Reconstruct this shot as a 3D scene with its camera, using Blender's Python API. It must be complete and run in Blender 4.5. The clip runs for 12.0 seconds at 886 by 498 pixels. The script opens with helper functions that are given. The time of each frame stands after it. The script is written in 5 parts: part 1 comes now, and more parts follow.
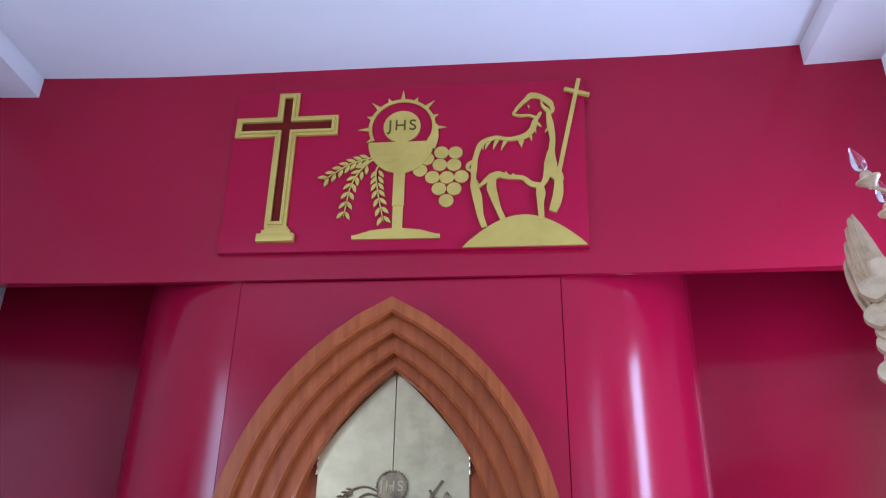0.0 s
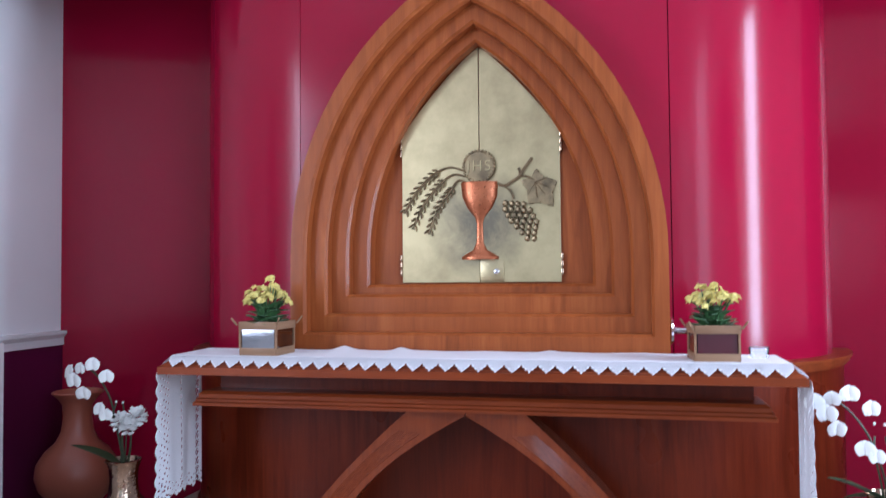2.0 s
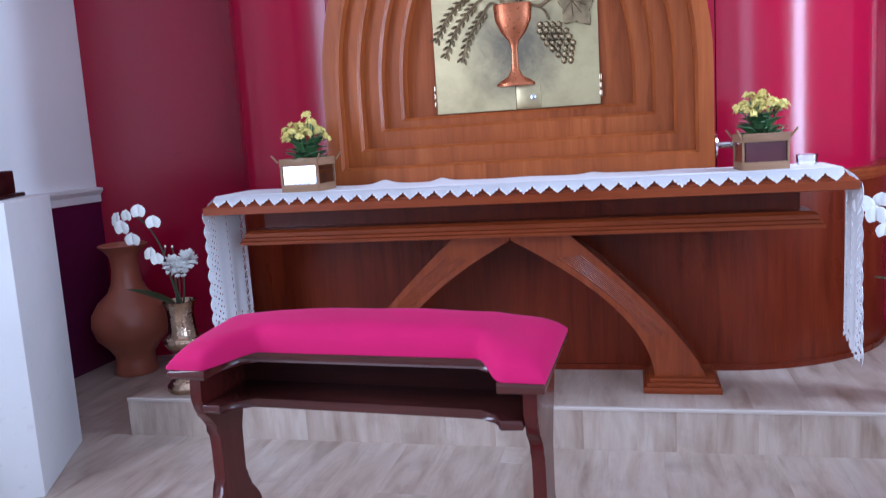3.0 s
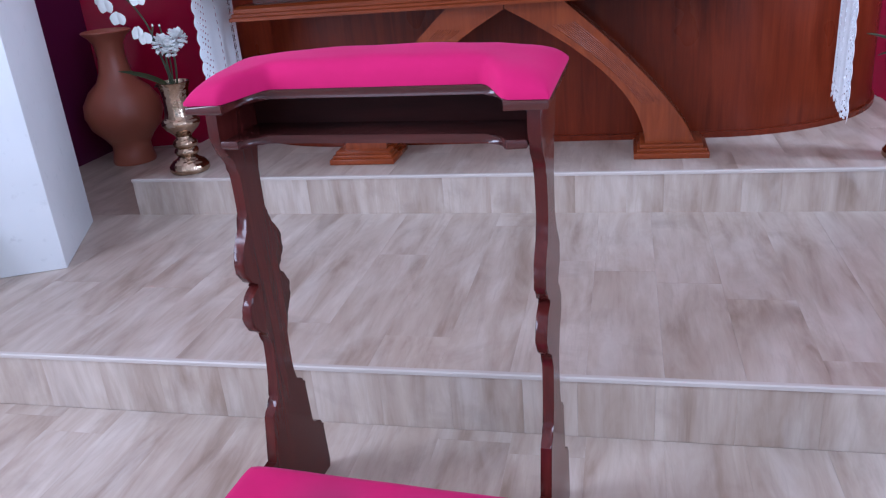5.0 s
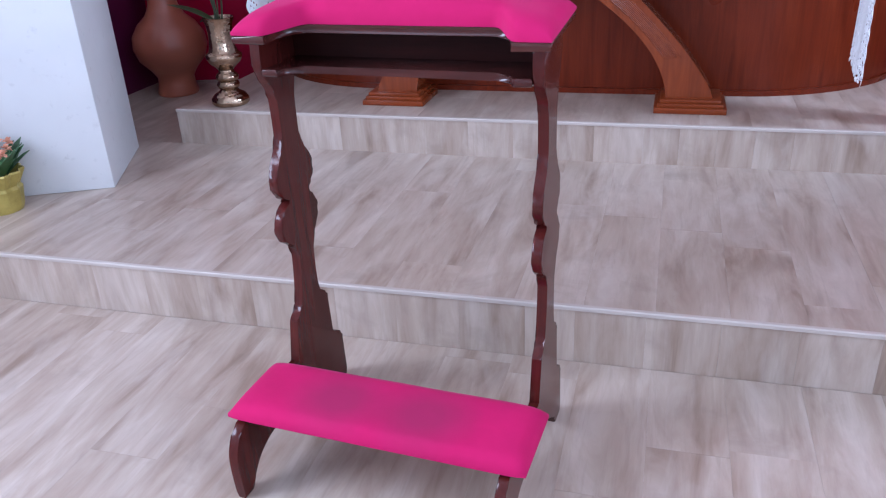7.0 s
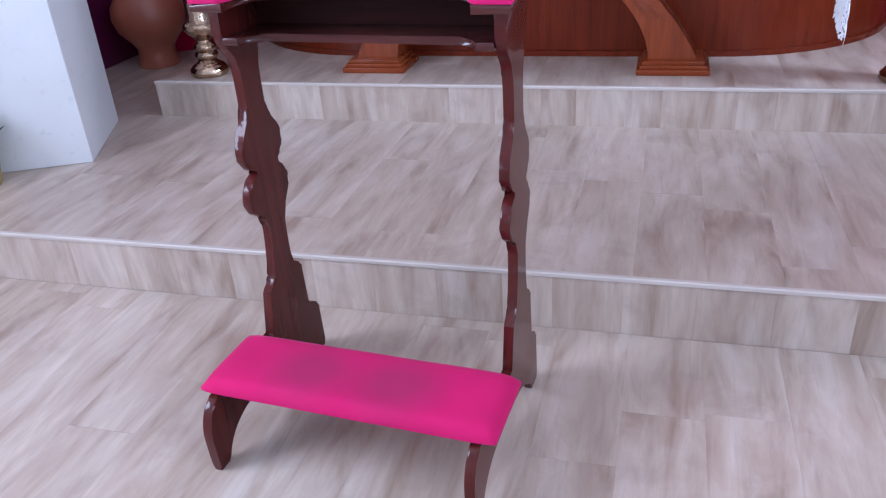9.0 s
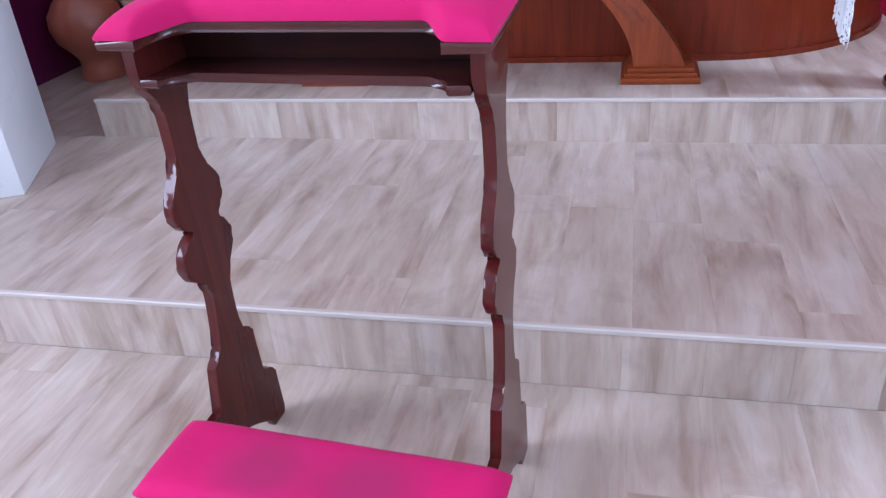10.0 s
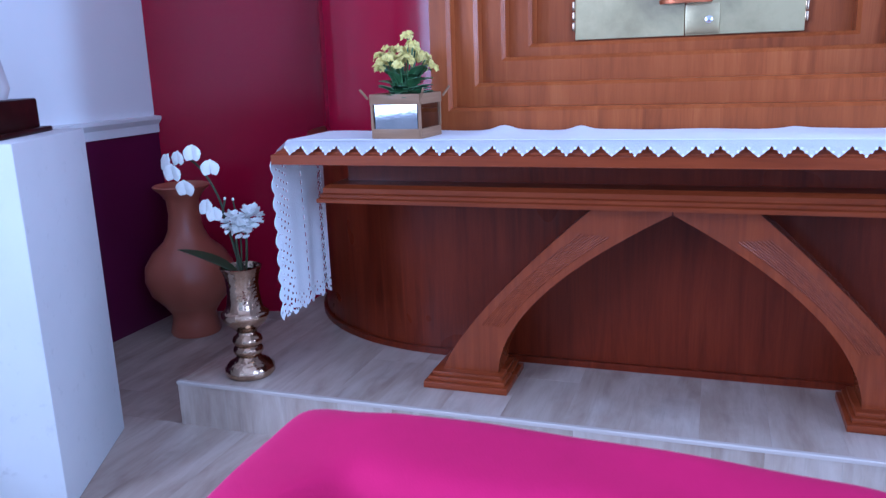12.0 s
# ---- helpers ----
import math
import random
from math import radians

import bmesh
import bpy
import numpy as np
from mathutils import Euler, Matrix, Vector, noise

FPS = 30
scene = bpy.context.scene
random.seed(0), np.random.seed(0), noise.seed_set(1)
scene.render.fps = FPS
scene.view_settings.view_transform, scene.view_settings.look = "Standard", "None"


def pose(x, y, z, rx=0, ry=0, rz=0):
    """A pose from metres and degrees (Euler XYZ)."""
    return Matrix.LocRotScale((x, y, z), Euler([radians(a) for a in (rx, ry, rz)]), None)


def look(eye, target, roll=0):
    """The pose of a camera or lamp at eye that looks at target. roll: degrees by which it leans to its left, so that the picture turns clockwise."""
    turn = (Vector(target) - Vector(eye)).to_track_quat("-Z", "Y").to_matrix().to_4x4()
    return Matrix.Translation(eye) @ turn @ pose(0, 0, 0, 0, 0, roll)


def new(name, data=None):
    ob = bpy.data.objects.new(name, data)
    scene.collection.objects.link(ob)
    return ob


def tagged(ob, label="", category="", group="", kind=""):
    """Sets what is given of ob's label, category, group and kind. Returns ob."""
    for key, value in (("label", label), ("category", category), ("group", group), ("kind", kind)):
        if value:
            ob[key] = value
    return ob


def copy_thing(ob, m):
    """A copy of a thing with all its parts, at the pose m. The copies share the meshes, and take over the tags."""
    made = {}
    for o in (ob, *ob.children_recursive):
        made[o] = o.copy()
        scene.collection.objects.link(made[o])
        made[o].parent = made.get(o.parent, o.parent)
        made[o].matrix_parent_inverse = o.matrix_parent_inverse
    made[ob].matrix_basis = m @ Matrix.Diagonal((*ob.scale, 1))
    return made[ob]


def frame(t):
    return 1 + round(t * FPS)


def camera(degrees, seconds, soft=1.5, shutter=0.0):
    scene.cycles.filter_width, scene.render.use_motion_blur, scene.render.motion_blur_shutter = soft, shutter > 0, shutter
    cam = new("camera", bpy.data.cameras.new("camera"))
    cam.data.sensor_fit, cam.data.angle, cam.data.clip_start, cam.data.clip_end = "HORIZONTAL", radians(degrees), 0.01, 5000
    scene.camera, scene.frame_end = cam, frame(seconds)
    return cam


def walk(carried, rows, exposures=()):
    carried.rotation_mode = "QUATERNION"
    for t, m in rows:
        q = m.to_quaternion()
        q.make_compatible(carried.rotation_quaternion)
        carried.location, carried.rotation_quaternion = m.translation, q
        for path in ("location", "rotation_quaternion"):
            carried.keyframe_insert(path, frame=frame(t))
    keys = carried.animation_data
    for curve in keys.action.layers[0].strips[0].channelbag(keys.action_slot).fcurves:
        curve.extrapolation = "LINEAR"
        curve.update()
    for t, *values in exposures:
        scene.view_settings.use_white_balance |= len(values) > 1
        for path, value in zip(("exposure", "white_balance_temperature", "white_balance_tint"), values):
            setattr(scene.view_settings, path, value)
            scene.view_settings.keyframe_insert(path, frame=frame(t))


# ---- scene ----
cam = camera(58.8, 12.0, 1.2, 0.2)
PATH = [
    (0, (0.536, -1.734, 1.339), (0.36, 0.07, 2.185), 1.0),
    (0.5, (0.511, -1.706, 1.362), (0.347, 0.133, 2.132), 0.7),
    (1, (0.581, -1.634, 1.418), (0.374, 0.28, 1.958), 0.8),
    (1.5, (0.627, -1.534, 1.425), (0.38, 0.421, 1.767), 0.1),
    (2, (0.542, -1.479, 1.385), (0.114, 0.474, 1.454), -0.5),
    (2.5, (0.496, -1.473, 1.316), (0.034, 0.469, 1.194), -2.4),
    (3, (0.441, -1.495, 1.273), (-0.03, 0.427, 0.988), -3.6),
    (3.5, (0.42, -1.544, 1.231), (-0.033, 0.348, 0.767), -4.9),
    (5.5, (0.427, -1.643, 1.168), (-0.03, 0.13, 0.365), -4.6),
    (6, (0.49, -1.718, 1.174), (0.001, 0.033, 0.341), -4.0),
    (6.5, (0.512, -1.755, 1.183), (-0.008, -0.013, 0.349), -3.2),
    (7, (0.505, -1.761, 1.184), (-0.012, -0.031, 0.324), -2.9),
    (9, (0.559, -1.732, 1.175), (0.05, -0.037, 0.242), -4.1),
    (9.5, (0.558, -1.618, 1.17), (0.074, 0.064, 0.202), -5.3),
    (10, (0.492, -1.45, 1.185), (0.048, 0.245, 0.222), -4.8),
    (10.5, (0.456, -1.283, 1.203), (-0.055, 0.451, 0.348), -4.7),
    (11, (0.405, -1.118, 1.234), (-0.263, 0.612, 0.486), -2.4),
    (11.5, (0.240, -0.988, 1.264), (-0.466, 0.791, 0.681), -2.3),
    (12, (0.102, -0.852, 1.300), (-0.542, 0.985, 0.842), -2.0),
]
EXPOSURES = [(0, -0.25, 4750, 13), (1.0, 0.08, 5200, 10), (2.0, -0.1, 5350, 11), (3.5, -0.04, 5000, 12), (5.3, 0.09, 5100, 12), (7.2, 0.12, 5150, 12), (9.0, 0.12, 5150, 12), (10.0, 0.26, 5150, 12), (11.0, 0.08, 5050, 12), (12.0, 0.03, 4280, 14)]
walk(cam, [(t, look(eye, target, roll)) for t, eye, target, roll in PATH], EXPOSURES)


# ---- world and light ----
world = bpy.data.worlds.new("world")
scene.world = world
world.use_nodes = True
_sky = world.node_tree.nodes.new("ShaderNodeTexSky")
_sky.sky_type = "NISHITA"
_sky.sun_disc = False
_sky.sun_elevation, _sky.sun_rotation = radians(40), radians(110)
_bg = world.node_tree.nodes["Background"]
_bg.inputs["Strength"].default_value = 0.1
world.node_tree.links.new(_sky.outputs[0], _bg.inputs[0])


def window_light(name, eye, target, sx, sy, watts, colour=(0.80, 0.88, 1.0)):
    lamp = bpy.data.lights.new(name, "AREA")
    lamp.shape, lamp.size, lamp.size_y = "RECTANGLE", sx, sy
    lamp.energy, lamp.color = watts, colour
    ob = new(name, lamp)
    ob.matrix_world = look(eye, target)
    return ob


# daylight in the window openings: one beside the altar, two further back on each side, the glazed doors behind
window_light("daylight_side", (2.40, 0.92, 1.90), (0, 0.92, 1.90), 0.28, 1.90, 63)
for wy, right, left in ((-1.7, 50, 132), (-4.6, 26, 24)):
    window_light("daylight_right", (2.40, wy, 2.05), (0, wy, 2.05), 1.3, 2.2, right)
    window_light("daylight_left", (-2.40, wy, 2.05), (0, wy, 2.05), 1.3, 2.2, left, (0.93, 0.93, 1.0))
window_light("daylight_doors", (0, -6.05, 1.5), (0, 0, 1.5), 2.4, 2.6, 10)


# ---- materials ----
def nodes_of(name):
    mat = bpy.data.materials.new(name)
    mat.use_nodes = True
    nt = mat.node_tree
    return mat, nt.nodes, nt.links, nt.nodes["Principled BSDF"]


def coords(N, L, kind="Object", scale=(1, 1, 1), shift=None):
    if kind == "Position":
        src = N.new("ShaderNodeNewGeometry").outputs["Position"]
    else:
        src = N.new("ShaderNodeTexCoord").outputs[kind]
    if shift:
        info = N.new("ShaderNodeObjectInfo")
        mul = N.new("ShaderNodeVectorMath")
        mul.operation = "SCALE"
        mul.inputs[0].default_value = shift
        L.new(info.outputs["Random"], mul.inputs["Scale"])
        add = N.new("ShaderNodeVectorMath")
        L.new(src, add.inputs[0])
        L.new(mul.outputs[0], add.inputs[1])
        src = add.outputs[0]
    mp = N.new("ShaderNodeMapping")
    mp.inputs["Scale"].default_value = scale
    L.new(src, mp.inputs["Vector"])
    return mp.outputs[0]


def noise_tex(N, L, vec, scale, detail=6.0, rough=0.6, distort=0.0):
    n = N.new("ShaderNodeTexNoise")
    n.inputs["Scale"].default_value = scale
    n.inputs["Detail"].default_value = detail
    n.inputs["Roughness"].default_value = rough
    n.inputs["Distortion"].default_value = distort
    L.new(vec, n.inputs["Vector"])
    return n.outputs["Fac"]


def ramp(N, L, fac, stops):
    r = N.new("ShaderNodeValToRGB")
    e = r.color_ramp.elements
    while len(e) < len(stops):
        e.new(0.5)
    for el, (p, c) in zip(e, stops):
        el.position, el.color = p, (*c, 1)
    L.new(fac, r.inputs["Fac"])
    return r.outputs["Color"]


def mix(N, L, a, b, fac, mode="MIX"):
    m = N.new("ShaderNodeMix")
    m.data_type, m.blend_type = "RGBA", mode
    for sock, v in ((m.inputs["Factor"], fac), (m.inputs[6], a), (m.inputs[7], b)):
        if hasattr(v, "is_output"):
            L.new(v, sock)
        elif isinstance(v, (int, float)):
            sock.default_value = v
        else:
            sock.default_value = (*v, 1)
    return m.outputs[2]


def bump(N, L, B, height, strength, dist=0.002):
    b = N.new("ShaderNodeBump")
    b.inputs["Strength"].default_value = strength
    b.inputs["Distance"].default_value = dist
    L.new(height, b.inputs["Height"])
    L.new(b.outputs[0], B.inputs["Normal"])


def rough_range(N, L, B, fac, lo, hi):
    m = N.new("ShaderNodeMapRange")
    m.inputs["To Min"].default_value, m.inputs["To Max"].default_value = lo, hi
    L.new(fac, m.inputs["Value"])
    L.new(m.outputs[0], B.inputs["Roughness"])


def wood(name, dark, mid, light, axis, rough=0.35, coat=0.3, fine=1.0, shift=(7, 5, 3), spec=0.15, coat_rough=0.12):
    """Varnished timber with its grain along one axis."""
    mat, N, L, B = nodes_of(name)
    s = [9.0 * fine] * 3
    s["xyz".index(axis)] = 0.7 * fine
    v = coords(N, L, "Object", s, shift)
    g1 = noise_tex(N, L, v, 3.0, 8, 0.65, 0.6)
    s2 = [60.0 * fine] * 3
    s2["xyz".index(axis)] = 1.6 * fine
    v2 = coords(N, L, "Object", s2, shift)
    g2 = noise_tex(N, L, v2, 3.0, 4, 0.6)
    big = noise_tex(N, L, coords(N, L, "Object", (1, 1, 1), shift), 2.2, 3, 0.5)
    c1 = ramp(N, L, g1, [(0.30, dark), (0.52, mid), (0.72, light)])
    c2 = mix(N, L, c1, dark, ramp(N, L, g2, [(0.45, (0, 0, 0)), (0.78, (0.28, 0.28, 0.28))]))
    c3 = mix(N, L, c2, mid, ramp(N, L, big, [(0.30, (0.1, 0.1, 0.1)), (0.7, (0.62, 0.62, 0.62))]))
    L.new(c3, B.inputs["Base Color"])
    rough_range(N, L, B, big, rough - 0.07, rough + 0.1)
    B.inputs["Specular IOR Level"].default_value = spec
    B.inputs["Coat Weight"].default_value = coat
    B.inputs["Coat Roughness"].default_value = coat_rough
    bump(N, L, B, g2, 0.12, 0.001)
    return mat


def paint(name, colour, rough, spread=0.12, coat=0.0, speck=None, grain=30.0, bumpy=0.05, spec=0.5):
    mat, N, L, B = nodes_of(name)
    v = coords(N, L, "Object")
    big = noise_tex(N, L, v, 1.3, 4, 0.55)
    fine_n = noise_tex(N, L, v, grain, 5, 0.6)
    lo = tuple(c * (1 - spread) for c in colour)
    hi = tuple(min(1, c * (1 + spread)) for c in colour)
    c = ramp(N, L, big, [(0.3, lo), (0.7, hi)])
    if speck:
        c = mix(N, L, c, speck, ramp(N, L, fine_n, [(0.62, (0, 0, 0)), (0.78, (0.5, 0.5, 0.5))]))
    L.new(c, B.inputs["Base Color"])
    rough_range(N, L, B, fine_n, max(0.02, rough - 0.05), rough + 0.06)
    B.inputs["Coat Weight"].default_value = coat
    B.inputs["Specular IOR Level"].default_value = spec
    bump(N, L, B, fine_n, bumpy, 0.002)
    return mat


def metal(name, colour, rough, dark=None, scale=6.0, metallic=1.0):
    mat, N, L, B = nodes_of(name)
    v = coords(N, L, "Object")
    big = noise_tex(N, L, v, scale, 6, 0.65)
    fine_n = noise_tex(N, L, v, scale * 14, 4, 0.6)
    c = ramp(N, L, big, [(0.32, dark or tuple(0.6 * k for k in colour)), (0.62, colour)])
    L.new(c, B.inputs["Base Color"])
    B.inputs["Metallic"].default_value = metallic
    rough_range(N, L, B, fine_n, rough * 0.7, rough * 1.4)
    bump(N, L, B, fine_n, 0.06, 0.001)
    return mat


def plank_mat(name, axis):
    """Grey-beige oak-look vinyl, its grain along one axis, a shade of its own on every plank."""
    mat, N, L, B = nodes_of(name)
    along = "xyz".index(axis)
    s = [5.5] * 3
    s[along] = 1.1
    g1 = noise_tex(N, L, coords(N, L, "Position", s, (9, 7, 5)), 2.2, 6, 0.58, 0.5)
    s2 = [34.0] * 3
    s2[along] = 2.2
    g2 = noise_tex(N, L, coords(N, L, "Position", s2, (9, 7, 5)), 2.0, 5, 0.65, 0.3)
    s3 = [9.0] * 3
    s3[along] = 2.0
    veil = noise_tex(N, L, coords(N, L, "Position", s3, (4, 8, 3)), 1.1, 5, 0.55, 1.2)
    blot = noise_tex(N, L, coords(N, L, "Position", (1, 1, 1), (3, 4, 5)), 5.0, 5, 0.6, 0.4)
    c = ramp(N, L, g1, [(0.30, (0.270, 0.190, 0.140)), (0.43, (0.385, 0.294, 0.232)), (0.56, (0.452, 0.362, 0.296)), (0.74, (0.560, 0.472, 0.404))])
    # dark mineral streaks, then whitewash left in the grain
    c = mix(N, L, c, (0.165, 0.112, 0.082), ramp(N, L, g2, [(0.52, (0, 0, 0)), (0.76, (0.24, 0.24, 0.24))]))
    c = mix(N, L, c, (0.62, 0.555, 0.505), ramp(N, L, veil, [(0.50, (0, 0, 0)), (0.72, (0.32, 0.32, 0.32))]))
    c = mix(N, L, c, (0.245, 0.180, 0.142), ramp(N, L, blot, [(0.56, (0, 0, 0)), (0.74, (0.42, 0.42, 0.42))]))
    info = N.new("ShaderNodeObjectInfo")
    tint = ramp(N, L, info.outputs["Random"], [(0.0, (0.93, 0.92, 0.91)), (1.0, (1.02, 1.02, 1.02))])
    c = mix(N, L, c, tint, 1.0, "MULTIPLY")
    L.new(c, B.inputs["Base Color"])
    rough_range(N, L, B, blot, 0.26, 0.38)
    bump(N, L, B, g2, 0.05, 0.001)
    return mat


def velvet(name, colour, worn=False):
    mat, N, L, B = nodes_of(name)
    v = coords(N, L, "Object")
    big = noise_tex(N, L, v, 7.0, 4, 0.6)
    fine_n = noise_tex(N, L, v, 420.0, 2, 0.6)
    c = ramp(N, L, big, [(0.3, tuple(0.84 * k for k in colour)), (0.7, colour)])
    if worn:
        # two patches rubbed by knees
        for kx in (-0.10, 0.09):
            sp = N.new("ShaderNodeTexGradient")
            sp.gradient_type = "SPHERICAL"
            mp = N.new("ShaderNodeMapping")
            mp.inputs["Location"].default_value = (-kx * 8.0, 0.56 * 9.0, -0.2 * 4)
            mp.inputs["Scale"].default_value = (8.0, 9.0, 4.0)
            L.new(N.new("ShaderNodeTexCoord").outputs["Object"], mp.inputs[0])
            L.new(mp.outputs[0], sp.inputs[0])
            c = mix(N, L, c, (0.25, 0.02, 0.08), ramp(N, L, sp.outputs["Fac"], [(0.0, (0, 0, 0)), (0.7, (0.65, 0.65, 0.65))]))
    L.new(c, B.inputs["Base Color"])
    B.inputs["Roughness"].default_value = 0.85
    B.inputs["Sheen Weight"].default_value = 0.12
    B.inputs["Specular IOR Level"].default_value = 0.2
    B.inputs["Sheen Roughness"].default_value = 0.35
    B.inputs["Sheen Tint"].default_value = (1.0, 0.35, 0.65, 1)
    bump(N, L, B, fine_n, 0.25, 0.001)
    return mat


def leafy(name, colour, tip):
    mat, N, L, B = nodes_of(name)
    v = coords(N, L, "Object")
    n = noise_tex(N, L, v, 25, 4, 0.6)
    geo = N.new("ShaderNodeNewGeometry")
    c = ramp(N, L, n, [(0.3, colour), (0.7, tip)])
    c = mix(N, L, c, tuple(0.55 * k for k in colour), ramp(N, L, geo.outputs["Random Per Island"], [(0.0, (0, 0, 0)), (1.0, (0.7, 0.7, 0.7))]))
    L.new(c, B.inputs["Base Color"])
    B.inputs["Roughness"].default_value = 0.45
    return mat


def petal_mat(name, colour, spread=0.25, through_light=0.2):
    mat, N, L, B = nodes_of(name)
    geo = N.new("ShaderNodeNewGeometry")
    c = ramp(N, L, geo.outputs["Random Per Island"], [(0.0, tuple(k * (1 - spread) for k in colour)), (1.0, colour)])
    L.new(c, B.inputs["Base Color"])
    B.inputs["Roughness"].default_value = 0.55
    B.inputs["Subsurface Weight"].default_value = through_light
    B.inputs["Subsurface Radius"].default_value = (0.004, 0.004, 0.004)
    return mat


def glass_mat(name, tint=(0.96, 0.98, 1.0)):
    mat, N, L, B = nodes_of(name)
    B.inputs["Base Color"].default_value = (*tint, 1)
    B.inputs["Roughness"].default_value = 0.03
    B.inputs["Transmission Weight"].default_value = 1.0
    B.inputs["IOR"].default_value = 1.45
    return mat


CRIMSON = paint("crimson_gloss_paint", (0.285, 0.0030, 0.027), 0.16, 0.05, 0.0, None, 45.0, 0.012, 0.26)
CRIMSON_BOARD = paint("crimson_board_paint", (0.315, 0.004, 0.034), 0.34, 0.04, 0.0, None, 60.0, 0.02, 0.12)
PURPLE = paint("plum_wainscot_paint", (0.085, 0.006, 0.04), 0.35, 0.15, 0.1, None, 40.0, 0.06)
WHITE_WALL = paint("white_wall_paint", (0.91, 0.905, 0.90), 0.55, 0.03, 0.0, None, 60.0, 0.10)
WHITE_TRIM = paint("white_trim_paint", (0.80, 0.79, 0.78), 0.40, 0.03, 0.0, None, 60.0, 0.05)
CEILING = paint("white_ceiling_paint", (0.78, 0.77, 0.77), 0.7, 0.03, 0.0, None, 80.0, 0.08)
PLASTER = paint("grey_white_pedestal_paint", (0.66, 0.655, 0.65), 0.6, 0.09, 0.0, (0.46, 0.45, 0.44), 26.0, 0.26)
CEDAR_X = wood("cedar_along_x", (0.112, 0.021, 0.006), (0.205, 0.040, 0.010), (0.275, 0.062, 0.016), "x", 0.30, 0.10)
CEDAR_Z = wood("cedar_along_z", (0.112, 0.021, 0.006), (0.205, 0.040, 0.010), (0.275, 0.062, 0.016), "z", 0.22, 0.45)
CEDAR_ARCH = wood("honey_cedar", (0.165, 0.038, 0.009), (0.30, 0.077, 0.018), (0.40, 0.122, 0.031), "z", 0.38, 0.10)
DRUM_WOOD = wood("red_brown_veneer", (0.052, 0.006, 0.002), (0.118, 0.016, 0.0045), (0.170, 0.029, 0.008), "z", 0.28, 0.06, 1.0)
ROSEWOOD = wood("dark_rosewood_polish", (0.028, 0.005, 0.004), (0.064, 0.010, 0.008), (0.098, 0.016, 0.012), "z", 0.22, 0.38, 1.2, spec=0.10, coat_rough=0.06)
ROSEWOOD_EDGE = wood("worn_rosewood_moulding", (0.026, 0.006, 0.005), (0.052, 0.012, 0.010), (0.085, 0.024, 0.018), "x", 0.22, 0.5, 1.2, spec=0.2, coat_rough=0.08)
# far below ROSEWOOD: holds the shade inside the book box; plinths are simply dark
ROSEWOOD_X = wood("dark_and_shaded_rosewood_lying", (0.012, 0.003, 0.003), (0.026, 0.006, 0.005), (0.040, 0.009, 0.007), "x", 0.40, 0.0, 1.2, spec=0.08)
PINK = velvet("magenta_velvet", (0.46, 0.006, 0.098))
PINK_WORN = velvet("magenta_velvet_worn", (0.50, 0.007, 0.105), True)
GOLD = metal("matt_gold_sheet", (0.56, 0.42, 0.085), 0.42, (0.46, 0.34, 0.06), 4.0, 0.35)
def bronze_door():
    """Brushed bronze with dark patina rubbed in around the relief."""
    mat, N, L, B = nodes_of("brushed_bronze_door")
    v = coords(N, L, "Object")
    big = noise_tex(N, L, v, 5.0, 6, 0.65)
    fine_n = noise_tex(N, L, coords(N, L, "Object", (90, 90, 6)), 2.0, 4, 0.6)
    c = ramp(N, L, big, [(0.32, (0.40, 0.33, 0.18)), (0.62, (0.56, 0.47, 0.26))])
    mp = N.new("ShaderNodeMapping")
    mp.inputs["Location"].default_value = (0, -1.71 * 2.0, -1.60 * 3.4)
    mp.inputs["Scale"].default_value = (3.6, 2.0, 3.4)
    L.new(N.new("ShaderNodeTexCoord").outputs["Object"], mp.inputs[0])
    sp = N.new("ShaderNodeTexGradient")
    sp.gradient_type = "SPHERICAL"
    L.new(mp.outputs[0], sp.inputs[0])
    blot = noise_tex(N, L, v, 9.0, 5, 0.7, 0.5)
    m = N.new("ShaderNodeMath")
    m.operation = "MULTIPLY"
    L.new(sp.outputs["Fac"], m.inputs[0])
    L.new(blot, m.inputs[1])
    c = mix(N, L, c, (0.11, 0.10, 0.085), ramp(N, L, m.outputs[0], [(0.08, (0, 0, 0)), (0.42, (0.8, 0.8, 0.8))]))
    L.new(c, B.inputs["Base Color"])
    B.inputs["Metallic"].default_value = 0.85
    rough_range(N, L, B, fine_n, 0.26, 0.46)
    bump(N, L, B, fine_n, 0.08, 0.001)
    return mat


BRONZE = bronze_door()
BRONZE_DARK = metal("patinated_bronze_relief", (0.34, 0.26, 0.14), 0.38, (0.13, 0.10, 0.06), 16.0, 0.85)
COPPER = metal("copper_chalice", (0.50, 0.17, 0.075), 0.28, (0.34, 0.10, 0.04), 7.0, 0.75)
def hammered_brass():
    """Polished brass beaten in small facets, tarnished in the hollows."""
    mat, N, L, B = nodes_of("hammered_brass")
    v = coords(N, L, "Object")
    cells = N.new("ShaderNodeTexVoronoi")
    cells.inputs["Scale"].default_value = 75.0
    L.new(v, cells.inputs["Vector"])
    big = noise_tex(N, L, v, 11.0, 5, 0.6)
    c = ramp(N, L, big, [(0.32, (0.26, 0.165, 0.105)), (0.64, (0.56, 0.42, 0.30))])
    L.new(c, B.inputs["Base Color"])
    B.inputs["Metallic"].default_value = 1.0
    rough_range(N, L, B, big, 0.07, 0.16)
    bump(N, L, B, cells.outputs["Distance"], 0.35, 0.003)
    return mat


